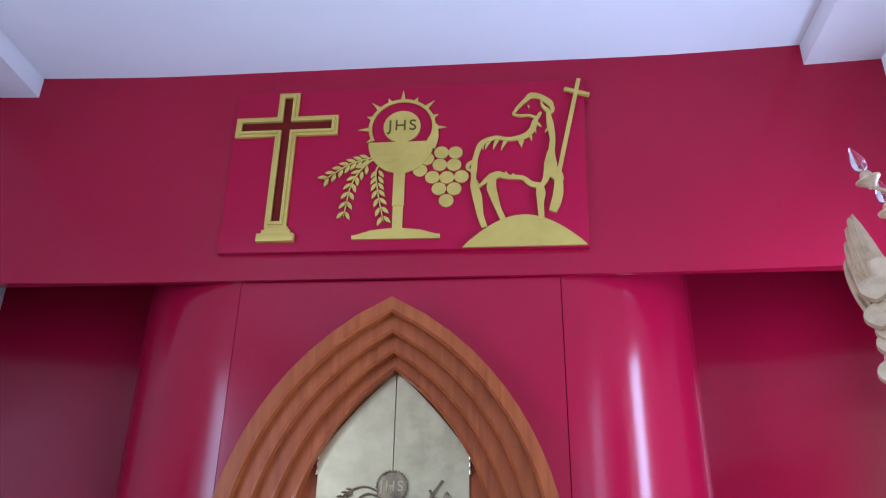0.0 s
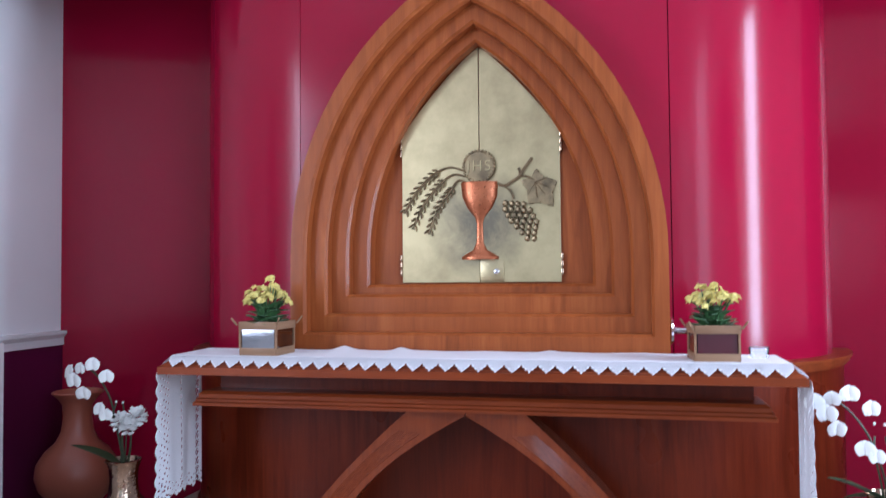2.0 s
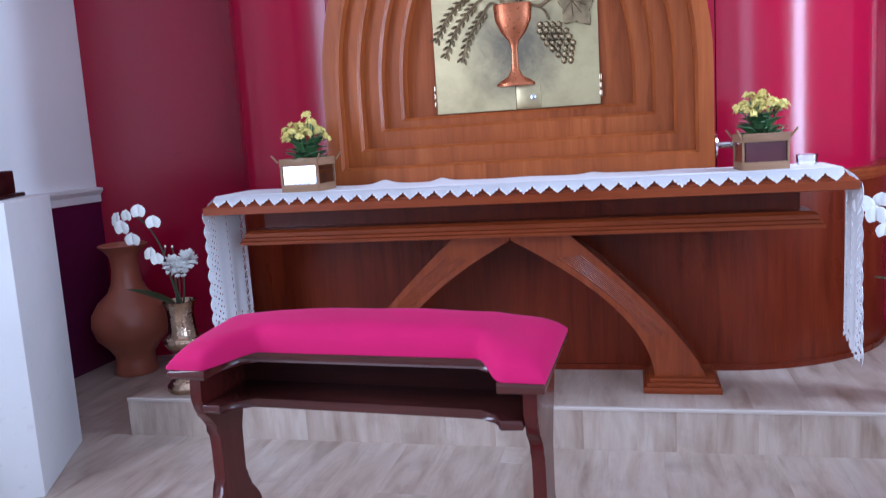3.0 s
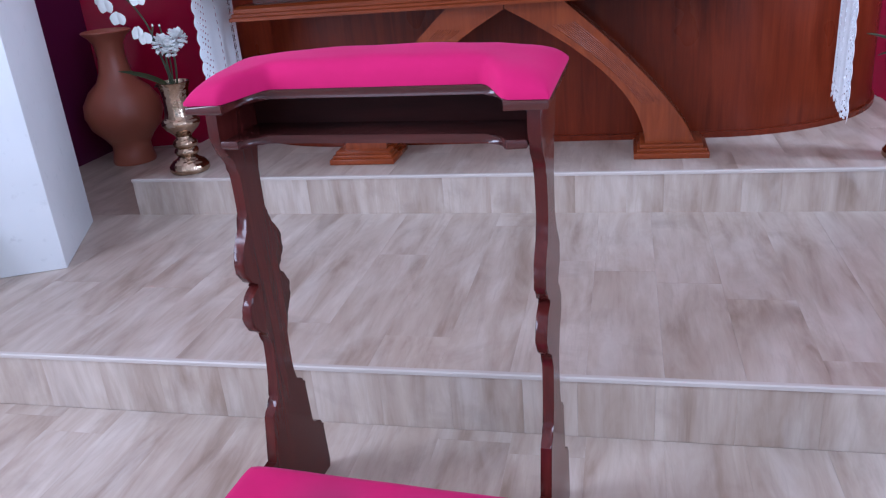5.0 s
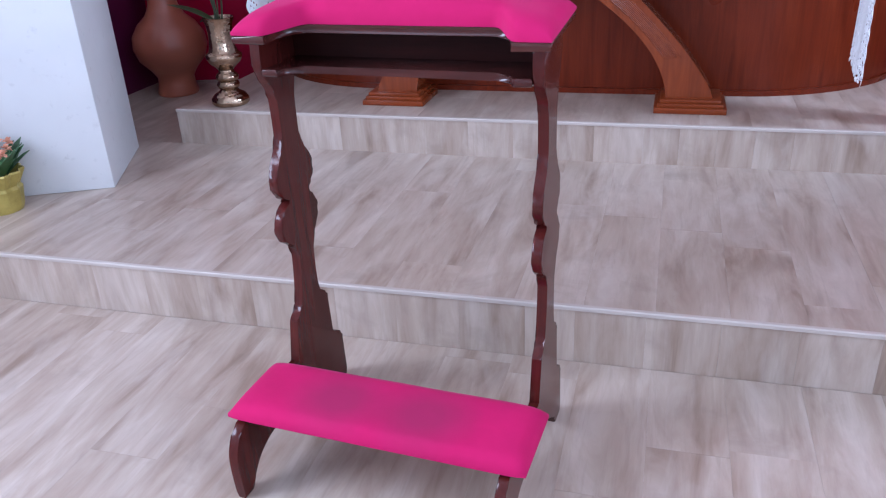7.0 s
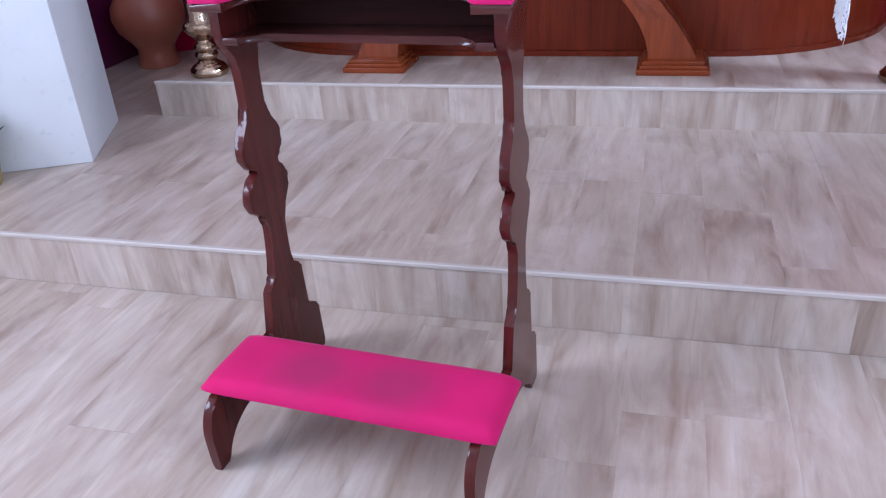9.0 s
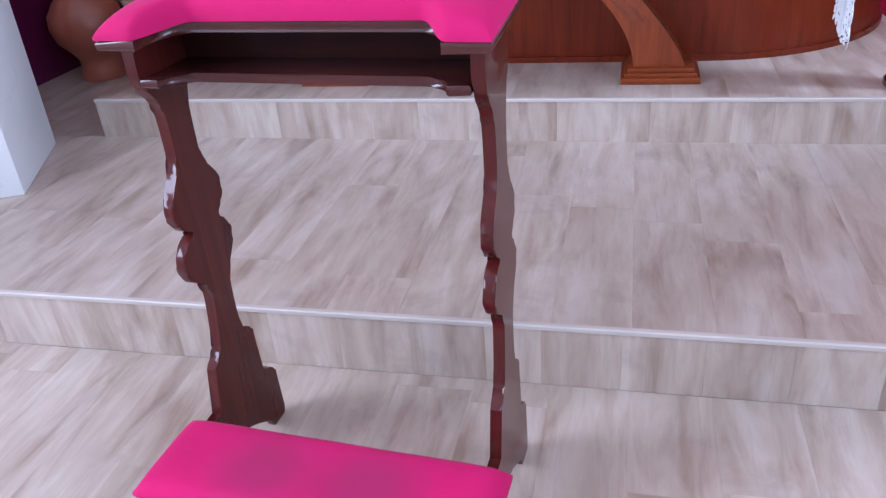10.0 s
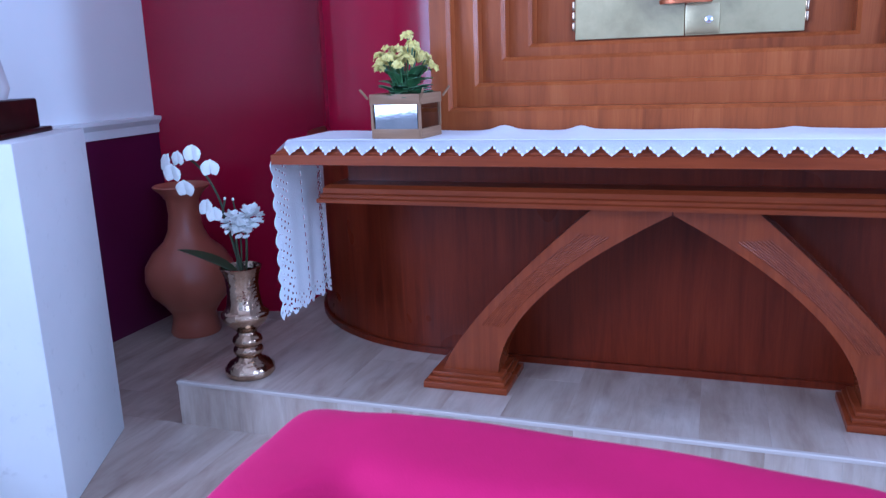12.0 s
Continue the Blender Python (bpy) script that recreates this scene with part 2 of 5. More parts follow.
BRASS = metal("polished_brass", (0.54, 0.40, 0.27), 0.10, (0.34, 0.23, 0.15), 9.0)
HAMMERED = hammered_brass()
CHROME = metal("chrome", (0.75, 0.75, 0.76), 0.1, (0.6, 0.6, 0.62), 9.0)
MIRROR = metal("smoky_mirror_pane", (0.30, 0.31, 0.33), 0.04, (0.22, 0.23, 0.25), 9.0)
TERRACOTTA = paint("terracotta_glaze", (0.335, 0.100, 0.058), 0.36, 0.10, 0.12, None, 60.0, 0.02)
PLANK_Y = plank_mat("vinyl_plank", "y")
PLANK_Z = plank_mat("vinyl_plank_riser", "z")
NOSING = paint("pale_step_nosing", (0.50, 0.43, 0.38), 0.36, 0.08, 0.0, (0.44, 0.38, 0.34), 30.0, 0.08)
GROUT = paint("joint_filler", (0.37, 0.30, 0.255), 0.8)
MAROON_PANE = paint("dark_maroon_pane", (0.06, 0.008, 0.014), 0.15)
LACE = paint("white_crochet_cotton", (0.84, 0.84, 0.86), 0.85, 0.04, 0.0, (0.62, 0.62, 0.66), 160.0, 0.7)
LEAF = leafy("fleshy_green_leaf", (0.045, 0.115, 0.038), (0.10, 0.22, 0.075))
LEAF_DARK = leafy("dark_orchid_leaf", (0.018, 0.045, 0.016), (0.035, 0.08, 0.028))
STEM = leafy("dark_flower_stem", (0.035, 0.04, 0.018), (0.06, 0.075, 0.03))
YELLOW = petal_mat("yellow_petals", (0.86, 0.74, 0.22), 0.28)
ORCHID = petal_mat("white_petals", (0.86, 0.86, 0.83), 0.06)
PEACH = petal_mat("peach_petals", (0.80, 0.38, 0.24), 0.25)
FOIL = metal("yellow_cellophane", (0.50, 0.40, 0.10), 0.35, (0.34, 0.27, 0.06), 20.0, 0.2)
SOIL = paint("dark_soil", (0.025, 0.018, 0.012), 0.9)
GLASS = glass_mat("clear_glass")
BULB = glass_mat("clear_bulb_glass")
STATUE_GOLD = metal("pale_gilt_plaster", (0.60, 0.46, 0.27), 0.5, (0.40, 0.28, 0.15), 14.0, 0.25)
STATUE_WHITE = paint("painted_plaster_robe", (0.60, 0.56, 0.55), 0.55, 0.12)
DARK_INK = paint("dark_engraved_letter", (0.10, 0.075, 0.02), 0.8, 0.12, 0.0, None, 30.0, 0.05, 0.1)
PALE_WOOD = wood("pale_wooden_slat", (0.17, 0.095, 0.05), (0.27, 0.16, 0.09), (0.36, 0.23, 0.135), "x", 0.5, 0.05)
DOOR_RED = paint("wine_red_cross_inlay", (0.115, 0.008, 0.006), 0.6, 0.12, 0.0, None, 30.0, 0.05, 0.1)


# ---- shaping ----
def thing(name, m=None, label="", category="", group="", kind=""):
    ob = new(name)
    ob.empty_display_size = 0.05
    if m is not None:
        ob.matrix_world = m
    return tagged(ob, label, category, group, kind)


def mesh_of(name, bm, material, smooth=0.6):
    bmesh.ops.recalc_face_normals(bm, faces=bm.faces)
    me = bpy.data.meshes.new(name)
    bm.to_mesh(me)
    bm.free()
    me.materials.append(material)
    if smooth:
        me.shade_smooth()
        me.set_sharp_from_angle(angle=smooth)
    return me


def part(name, bm, material, parent=None, label="", smooth=0.6):
    ob = new(name, mesh_of(name, bm, material, smooth))
    if parent:
        ob.parent = parent
    return tagged(ob, label)


def add_box(bm, x0, x1, y0, y1, z0, z1, bevel=0.0):
    r = bmesh.ops.create_cube(bm, size=1.0)
    vs = r["verts"]
    bmesh.ops.scale(bm, vec=(x1 - x0, y1 - y0, z1 - z0), verts=vs)
    bmesh.ops.translate(bm, vec=((x0 + x1) / 2, (y0 + y1) / 2, (z0 + z1) / 2), verts=vs)
    if bevel:
        es = list({e for v in vs for e in v.link_edges})
        bmesh.ops.bevel(bm, geom=es, offset=bevel, segments=2, affect="EDGES", profile=0.5)
    return bm


def box(x0, x1, y0, y1, z0, z1, bevel=0.0):
    return add_box(bmesh.new(), x0, x1, y0, y1, z0, z1, bevel)


def add_prism(bm, outline, a, b, axis="z", bevel=0.0):
    """A closed outline (pairs) swept from a to b along an axis."""
    def at(p, h):
        return {"z": (p[0], p[1], h), "y": (p[0], h, p[1]), "x": (h, p[0], p[1])}[axis]
    lo = [bm.verts.new(at(p, a)) for p in outline]
    hi = [bm.verts.new(at(p, b)) for p in outline]
    n = len(outline)
    caps = [bm.faces.new(lo), bm.faces.new(hi)]
    for i in range(n):
        bm.faces.new((lo[i], lo[(i + 1) % n], hi[(i + 1) % n], hi[i]))
    if bevel:
        es = [e for f in caps for e in f.edges]
        bmesh.ops.bevel(bm, geom=es, offset=bevel, segments=2, affect="EDGES", profile=0.5)
    return bm


def prism(outline, a, b, axis="z", bevel=0.0):
    return add_prism(bmesh.new(), outline, a, b, axis, bevel)


def add_strip(bm, outer, inner, y0, y1, ease=None, depth=0.0):
    """A ring between two outlines of equal count in the xz plane, from y0 (front) to y1; ease: an outline where the inner arris begins to round."""
    n = len(outer)
    rows = [[bm.verts.new((p[0], y, p[1])) for p in o] for o, y in ([(outer, y1), (outer, y0)] + ([(ease, y0), (inner, y0 + depth)] if ease else [(inner, y0)]) + [(inner, y1)])]
    for a, b in zip(rows, rows[1:] + rows[:1]):
        for i in range(n):
            j = (i + 1) % n
            bm.faces.new((a[i], a[j], b[j], b[i]))
    return bm


def lathe(profile, segs=40, cx=0.0, cy=0.0, bm=None):
    """Radius-height pairs turned about a vertical axis."""
    bm = bm or bmesh.new()
    rows = []
    for r, z in profile:
        if r < 1e-5:
            rows.append([bm.verts.new((cx, cy, z))])
        else:
            rows.append([bm.verts.new((cx + r * math.cos(2 * math.pi * k / segs), cy + r * math.sin(2 * math.pi * k / segs), z)) for k in range(segs)])
    for a, b in zip(rows, rows[1:]):
        for k in range(segs):
            j = (k + 1) % segs
            q = [a[k % len(a)], a[j % len(a)], b[j % len(b)], b[k % len(b)]]
            q = list(dict.fromkeys(q))
            if len(q) > 2:
                bm.faces.new(q)
    return bm


def smooth_path(pts, steps=6):
    """Catmull-Rom through the points."""
    P = [Vector(p) for p in pts]
    P = [2 * P[0] - P[1]] + P + [2 * P[-1] - P[-2]]
    out = []
    for i in range(1, len(P) - 2):
        a, b, c, d = P[i - 1:i + 3]
        for k in range(steps):
            t = k / steps
            out.append(0.5 * (2 * b + (c - a) * t + (2 * a - 5 * b + 4 * c - d) * t * t + (3 * b - a - 3 * c + d) * t ** 3))
    out.append(P[-2])
    return out


def add_tube(bm, pts, radius, segs=8, steps=5):
    path = smooth_path(pts, steps) if steps else [Vector(p) for p in pts]
    rows = []
    for i, p in enumerate(path):
        d = (path[min(i + 1, len(path) - 1)] - path[max(i - 1, 0)]).normalized()
        up = Vector((0, 0, 1)) if abs(d.z) < 0.9 else Vector((1, 0, 0))
        u = d.cross(up).normalized()
        w = d.cross(u)
        r = radius(i / (len(path) - 1)) if callable(radius) else radius
        rows.append([bm.verts.new(p + r * (math.cos(2 * math.pi * k / segs) * u + math.sin(2 * math.pi * k / segs) * w)) for k in range(segs)])
    for a, b in zip(rows, rows[1:]):
        for k in range(segs):
            j = (k + 1) % segs
            bm.faces.new((a[k], a[j], b[j], b[k]))
    bm.faces.new(rows[0])
    bm.faces.new(rows[-1])
    return bm


def add_ribbon(bm, pts, widths, y, thick, steps=5):
    """A flat tapering band in the xz plane, cut from sheet of the given thickness, its front at y."""
    path = [(p.x, p.y) for p in smooth_path([(a, b, 0) for a, b in pts], steps)]
    n = len(path)
    left, right = [], []
    for i, (px, pz) in enumerate(path):
        a, b = path[max(i - 1, 0)], path[min(i + 1, n - 1)]
        dx, dz = b[0] - a[0], b[1] - a[1]
        m = math.hypot(dx, dz) or 1
        t = i / (n - 1) * (len(widths) - 1)
        k = min(int(t), len(widths) - 2)
        w = widths[k] + (widths[k + 1] - widths[k]) * (t - k)
        left.append((px - dz / m * w / 2, pz + dx / m * w / 2))
        right.append((px + dz / m * w / 2, pz - dx / m * w / 2))
    rows = [[bm.verts.new((p[0], yy, p[1])) for p in side] for side, yy in ((left, y), (right, y), (right, y + thick), (left, y + thick))]
    for a, b in zip(rows, rows[1:] + rows[:1]):
        for i in range(n - 1):
            bm.faces.new((a[i], a[i + 1], b[i + 1], b[i]))
    for i in (0, n - 1):
        bm.faces.new([r[i] for r in rows])
    return bm


def add_disc(bm, x, z, rx, rz, y, thick, segs=28):
    return add_prism(bm, [(x + rx * math.cos(2 * math.pi * k / segs), z + rz * math.sin(2 * math.pi * k / segs)) for k in range(segs)], y, y + thick, "y")


def add_blob(bm, c, r, squash=(1, 1, 1), sub=2):
    s = bmesh.ops.create_icosphere(bm, subdivisions=sub, radius=r)
    bmesh.ops.scale(bm, vec=squash, verts=s["verts"])
    bmesh.ops.translate(bm, vec=c, verts=s["verts"])
    return s["verts"]


def add_leaf(bm, base, tip, width, droop=0.0, fold=0.15, n=7, thick=0.0015):
    """A pointed leaf with a folded midrib and thickness."""
    base, tip = Vector(base), Vector(tip)
    d = tip - base
    side = d.cross(Vector((0, 0, 1)))
    side = side.normalized() if side.length > 1e-6 else Vector((1, 0, 0))
    nor = side.cross(d).normalized()
    rows = []
    for i in range(n):
        t = i / (n - 1)
        w = width * (math.sin(math.pi * min(1.0, 0.06 + 0.94 * t ** 0.85)) ** 0.75) * 0.5 + 0.0006
        c = base + d * t + Vector((0, 0, -droop * t * t))
        rows.append([c - side * w + nor * fold * w, c, c + side * w + nor * fold * w])
    up = [[bm.verts.new(p) for p in r] for r in rows]
    dn = [[bm.verts.new(p - nor * thick) for p in r] for r in rows]
    for g, flip in ((up, 0), (dn, 1)):
        for a, b in zip(g, g[1:]):
            for k in range(2):
                q = (a[k], a[k + 1], b[k + 1], b[k])
                bm.faces.new(q[::-1] if flip else q)
    for a, b in zip(range(n - 1), range(1, n)):
        bm.faces.new((up[a][0], up[b][0], dn[b][0], dn[a][0]))
        bm.faces.new((up[a][2], dn[a][2], dn[b][2], up[b][2]))
    bm.faces.new((up[0][0], dn[0][0], dn[0][1], dn[0][2], up[0][2], up[0][1]))
    bm.faces.new((up[-1][0], up[-1][1], up[-1][2], dn[-1][2], dn[-1][1], dn[-1][0]))
    return bm


def pointed_arch(w, z0, tip, spring=1.46, n=14):
    """Half-width, foot, tip and spring height of a pointed arch, from the left foot over the tip to the right foot."""
    h = tip - spring
    c = (h * h - w * w) / (2 * w)
    R = w + c
    right = [(w, z0), (w, (z0 + spring) / 2)]
    for k in range(n):
        z = spring + h * k / n
        right.append((math.sqrt(max(R * R - (z - spring) ** 2, 0)) - c, z))
    left = [(-x, z) for x, z in right]
    return left + [(0, tip)] + right[::-1]


# ---- the setting ----
H1, H2 = 0.165, 0.316           # platform, dais
Y1, Y2 = 0.012, 1.137           # their front edges
DAIS_X = 1.535
WALL_X = 2.36
CEIL = 3.975
WALL_Y = 1.63                   # flat red panel behind the tabernacle
COL_X, COL_R = 0.755, 0.71      # rounded corners of the red wall


def structure(name, bm, material, label, category, smooth=0.6):
    return tagged(part(name, bm, material, None, "", smooth), label, category, "", "structure")


floor = structure("floor", box(-WALL_X - 0.1, WALL_X + 0.1, -6.1, Y1 + 0.02, -0.12, -0.004), GROUT, "grey-beige wood-look vinyl plank floor of the chapel", "floor", 0)
platform = structure("platform", box(-WALL_X - 0.1, WALL_X + 0.1, Y1 + 0.006, 2.9, -0.12, H1 - 0.004), GROUT, "raised first step laid with grey-beige wood-look planks", "step", 0)
dais = structure("dais", box(-DAIS_X + 0.006, DAIS_X - 0.006, Y2 + 0.006, 2.6, H1 - 0.01, H2 - 0.004), GROUT, "upper step under the altar laid with grey-beige planks", "step", 0)

# red wall: flat centre running into a quarter round at each side
front = []
for k in range(19):
    a = radians(180 + 90 * k / 18)
    front.append((-COL_X + COL_R * math.cos(a), WALL_Y + COL_R + COL_R * math.sin(a)))
left_round = front + [(-COL_X, WALL_Y + COL_R)]
bm = prism(left_round, H2 + 0.7, 3.40)
structure("wall_column_left", bm, CRIMSON, "rounded glossy crimson wall column beside the tabernacle", "wall", 0.5)
bm = prism([(-x, y) for x, y in left_round], H2 + 0.7, 3.40)
structure("wall_column_right", bm, CRIMSON, "rounded glossy crimson wall column beside the tabernacle", "wall", 0.5)
# the flat centre panel, a hair proud of the joints, with the tabernacle's opening through it
bm = bmesh.new()
opening = pointed_arch(0.70, 1.10, 2.60)
hole = opening
rim = [(-COL_X + 0.004, 1.02)] + [(-COL_X + 0.004, 1.0 + 1.76 * k / (len(hole) // 2 - 1)) for k in range(1, len(hole) // 2)] + [(0, 2.757)]
rim += [(-x, z) for x, z in rim[:-1]][::-1]
add_strip(bm, rim, hole, WALL_Y - 0.004, WALL_Y + 0.05)
structure("wall_panel", bm, CRIMSON, "flat crimson painted wall panel behind the tabernacle arch", "wall", 0)
structure("wall_core", box(-COL_X + 0.01, COL_X - 0.01, 1.80, 2.30, 1.0, 2.8), CRIMSON, "crimson wall core behind the tabernacle", "wall", 0)

# unseen wall, added so no sky light leaks through the gap under the band
structure("wall_rear", box(-1.378, 1.378, 2.42, 2.6, 0.0, CEIL), CRIMSON, "unseen crimson wall added behind the altar to stop light leaking in", "wall", 0)

# niche walls on both sides, dark red under the overhanging band
for s, nm in ((-1, "left"), (1, "right")):
    out = [(s * (1.38 + (WALL_X - 1.38) * k / 14), 2.36 - 0.16 * (k / 14) ** 2) for k in range(15)] + [(s * WALL_X, 2.6), (s * 1.38, 2.6)]
    structure("wall_niche_" + nm, prism(out, 0.0, CEIL), CRIMSON, "glossy crimson niche wall beside the altar", "wall", 0.3)

# crimson band over the altar, its ends bending forward a little
N_B = 24
band_line = []
for k in range(N_B + 1):
    x = -WALL_X + 2 * WALL_X * k / N_B
    f = max(0.0, abs(x) - 1.25)
    band_line.append((x, 1.60 - 0.05 * f ** 1.3))
bm = prism(band_line + [(WALL_X, 1.626), (-WALL_X, 1.626)], 2.762, CEIL)
structure("wall_band", bm, CRIMSON, "curved crimson wall band above the altar", "wall", 0.5)

# side walls with window openings, back wall, ceiling and beams
def side_wall(s, nm, openings):
    x0, x1 = (s * WALL_X, s * (WALL_X + 0.16))
    x0, x1 = min(x0, x1), max(x0, x1)
    bm = bmesh.new()
    ys = [-6.1]
    for a, b in openings:
        ys += [a, b]
    ys += [2.6]
    for i in range(0, len(ys), 2):
        add_box(bm, x0, x1, ys[i], ys[i + 1], 0.0, CEIL)
    for a, b in openings:
        add_box(bm, x0, x1, a, b, 0.0, 0.95)
        add_box(bm, x0, x1, a, b, 3.15, CEIL)
    structure("wall_" + nm, bm, WHITE_WALL, "white painted chapel side wall", "wall", 0)


WINS_R = [(-5.25, -3.95), (-2.35, -1.05), (0.64, 1.20)]
WINS_L = [(-5.25, -3.95), (-2.35, -1.05)]
side_wall(1, "right", WINS_R)
side_wall(-1, "left", WINS_L)
count = 0
for s, wins in ((1, WINS_R), (-1, WINS_L)):
    for a, b in wins:
        count += 1
        win = thing("window_%d" % count, None, "white framed chapel window in the side wall", "window", "chapel windows", "structure")
        x = s * (WALL_X + 0.08)
        part("window_sill", box(x - 0.10, x + 0.10, a + 0.002, b - 0.002, 0.952, 0.985, 0.004), WHITE_TRIM, win)
        bm = bmesh.new()
        for z0, z1 in ((0.986, 1.03), (2.04, 2.08), (3.10, 3.148)):
            add_box(bm, x + s * 0.03, x + s * 0.065, a + 0.002, b - 0.002, z0, z1)
        for yy in (a + 0.002, (a + b) / 2 - 0.02, b - 0.042):
            add_box(bm, x + s * 0.032, x + s * 0.063, yy, yy + 0.04, 0.986, 3.148)
        part("window_frame", bm, WHITE_TRIM, win, "", 0)
bm = bmesh.new()
add_box(bm, -WALL_X, -1.25, -6.3, -6.1, 0, CEIL)
add_box(bm, 1.25, WALL_X, -6.3, -6.1, 0, CEIL)
add_box(bm, -1.25, 1.25, -6.3, -6.1, 2.85, CEIL)
structure("wall_back", bm, WHITE_WALL, "white painted wall at the chapel's entrance", "wall", 0)
structure("ceiling", box(-WALL_X - 0.16, WALL_X + 0.16, -6.3, 2.6, CEIL, CEIL + 0.12), CEILING, "white painted flat chapel ceiling", "ceiling", 0)
for s, nm in ((-1, "left"), (1, "right")):
    bm = box(min(s * 2.0, s * WALL_X), max(s * 2.0, s * WALL_X), -6.1, 1.585, CEIL - 0.125, CEIL, 0.004)
    structure("ceiling_beam_" + nm, bm, WHITE_TRIM, "white boxed ceiling beam along the side wall", "beam")

# plum wainscot with a white rail on the side walls
for s, nm in ((-1, "left"), (1, "right")):
    a, b = (0.0, 2.20) if s < 0 else (1.24, 2.20)
    x0, x1 = sorted((s * WALL_X, s * (WALL_X - 0.012)))
    structure("wainscot_" + nm, box(x0, x1, a, b, H1, 1.04), PURPLE, "dark plum painted wainscot under a white rail", "wainscot", 0)
    prof = [(0, 1.035), (0.022, 1.038), (0.022, 1.075), (0.030, 1.085), (0.040, 1.098), (0.040, 1.112), (0, 1.115)]
    bm = prism([(s * (WALL_X - p), z) for p, z in prof], a, b - 0.002, "y")
    structure("trim_rail_" + nm, bm, WHITE_TRIM, "white moulded dado rail on the wall", "trim", 0.3)


# ---- wooden drum under the tabernacle ----
drum = thing("drum_base", pose(0, 0, H2), "rounded red-brown veneered base with a moulded ledge behind the altar", "base")


def drum_outline(r, yfront, n=16):
    pts = []
    for k in range(n + 1):
        a = radians(180 + 90 * k / n)
        pts.append((-COL_X + r * math.cos(a), yfront + r + r * math.sin(a)))
    pts += [(-x, y) for x, y in pts[::-1]]
    return pts


body_line = drum_outline(0.75, 1.59)
part("body", prism(body_line, 0.0, 0.69), DRUM_WOOD, drum, "", 0.5)
bm = bmesh.new()
for z0, z1, g in ((0.69, 0.704, 0.012), (0.704, 0.722, 0.024), (0.722, 0.735, 0.034)):
    add_prism(bm, drum_outline(0.75 + g, 1.59 - g), z0, z1, "z")
part("ledge", bm, CEDAR_X, drum, "moulded cedar ledge", 0.4)
part("foot_moulding", prism(drum_outline(0.765, 1.575), 0.0, 0.022), DRUM_WOOD, drum, "", 0.5)


# ---- tabernacle ----
tabernacle = thing("tabernacle", pose(0, 0, 0), "stepped honey-cedar gothic arch framing bronze tabernacle doors", "tabernacle")
RINGS = [(0.731, 1.096, 2.617), (0.668, 1.167, 2.548), (0.598, 1.238, 2.471), (0.526, 1.313, 2.395), (0.455, 1.352, 2.335)]
RING_Y = (1.470, 1.525, 1.580, 1.640)
for k in range(4):
    w, zb, tip = RINGS[k + 1]
    bm = add_strip(bmesh.new(), pointed_arch(*RINGS[k]), pointed_arch(w, zb, tip), RING_Y[k], 1.79, pointed_arch(w + 0.011, zb - 0.011, tip + 0.013), 0.012)
    part("arch_ring", bm, CEDAR_ARCH, tabernacle, "", 0.35)
bm = prism(pointed_arch(*[RINGS[4][0] + 0.02, RINGS[4][1] - 0.02, RINGS[4][2] + 0.02]), 1.722, 1.78, "y")
part("recess_panel", bm, CEDAR_ARCH, tabernacle)


def door_outline(s):
    """One leaf, s = -1 left, 1 right: straight to the shoulder, then a shallow pointed curve."""
    g = 0.002
    pts = [(s * g, 1.358), (s * 0.33, 1.358), (s * 0.33, 1.97)]
    for k in range(1, 12):
        t = k / 12
        pts.append((s * (0.33 * (1 - t) ** 0.86 + 0.0), 1.97 + 0.362 * (t ** 0.93)))
    pts.append((s * g, 2.332))
    return pts


FACE = 1.708
for s in (-1, 1):
    leaf = part("door", prism(door_outline(s), FACE, FACE + 0.02, "y", 0.0015), BRONZE, tabernacle, "brushed bronze door leaf", 0.3)
    for zz in (1.43, 1.93):
        bm = bmesh.new()
        for k in range(3):
            add_box(bm, s * 0.334 - 0.005, s * 0.334 + 0.005, FACE - 0.006, FACE + 0.004, zz - 0.045 + 0.031 * k, zz - 0.017 + 0.031 * k, 0.003)
        part("hinge", bm, BRASS, leaf, "brass hinge")

# relief on the doors
relief = FACE - 0.001
chal = lathe([(0.0, 1.452), (0.075, 1.452), (0.078, 1.462), (0.060, 1.474), (0.030, 1.490), (0.015, 1.520), (0.0125, 1.60), (0.020, 1.625), (0.052, 1.665), (0.072, 1.71), (0.078, 1.765), (0.074, 1.772), (0.0, 1.772)], 28)
bmesh.ops.scale(chal, vec=(1, 0.32, 1), verts=chal.verts)
bmesh.ops.translate(chal, vec=(0.0, relief, 0), verts=chal.verts)
part("chalice_relief", chal, COPPER, tabernacle, "copper-coloured chalice relief")
bm = bmesh.new()
add_disc(bm, 0.0, 1.835, 0.067, 0.067, relief - 0.012, 0.02)
for k in range(28):
    a = 2 * math.pi * k / 28
    add_blob(bm, (0.064 * math.cos(a), relief - 0.012, 1.835 + 0.064 * math.sin(a)), 0.0075, (1, 0.7, 1), 1)
part("host_relief", bm, BRONZE_DARK, tabernacle, "round dark bronze host relief")


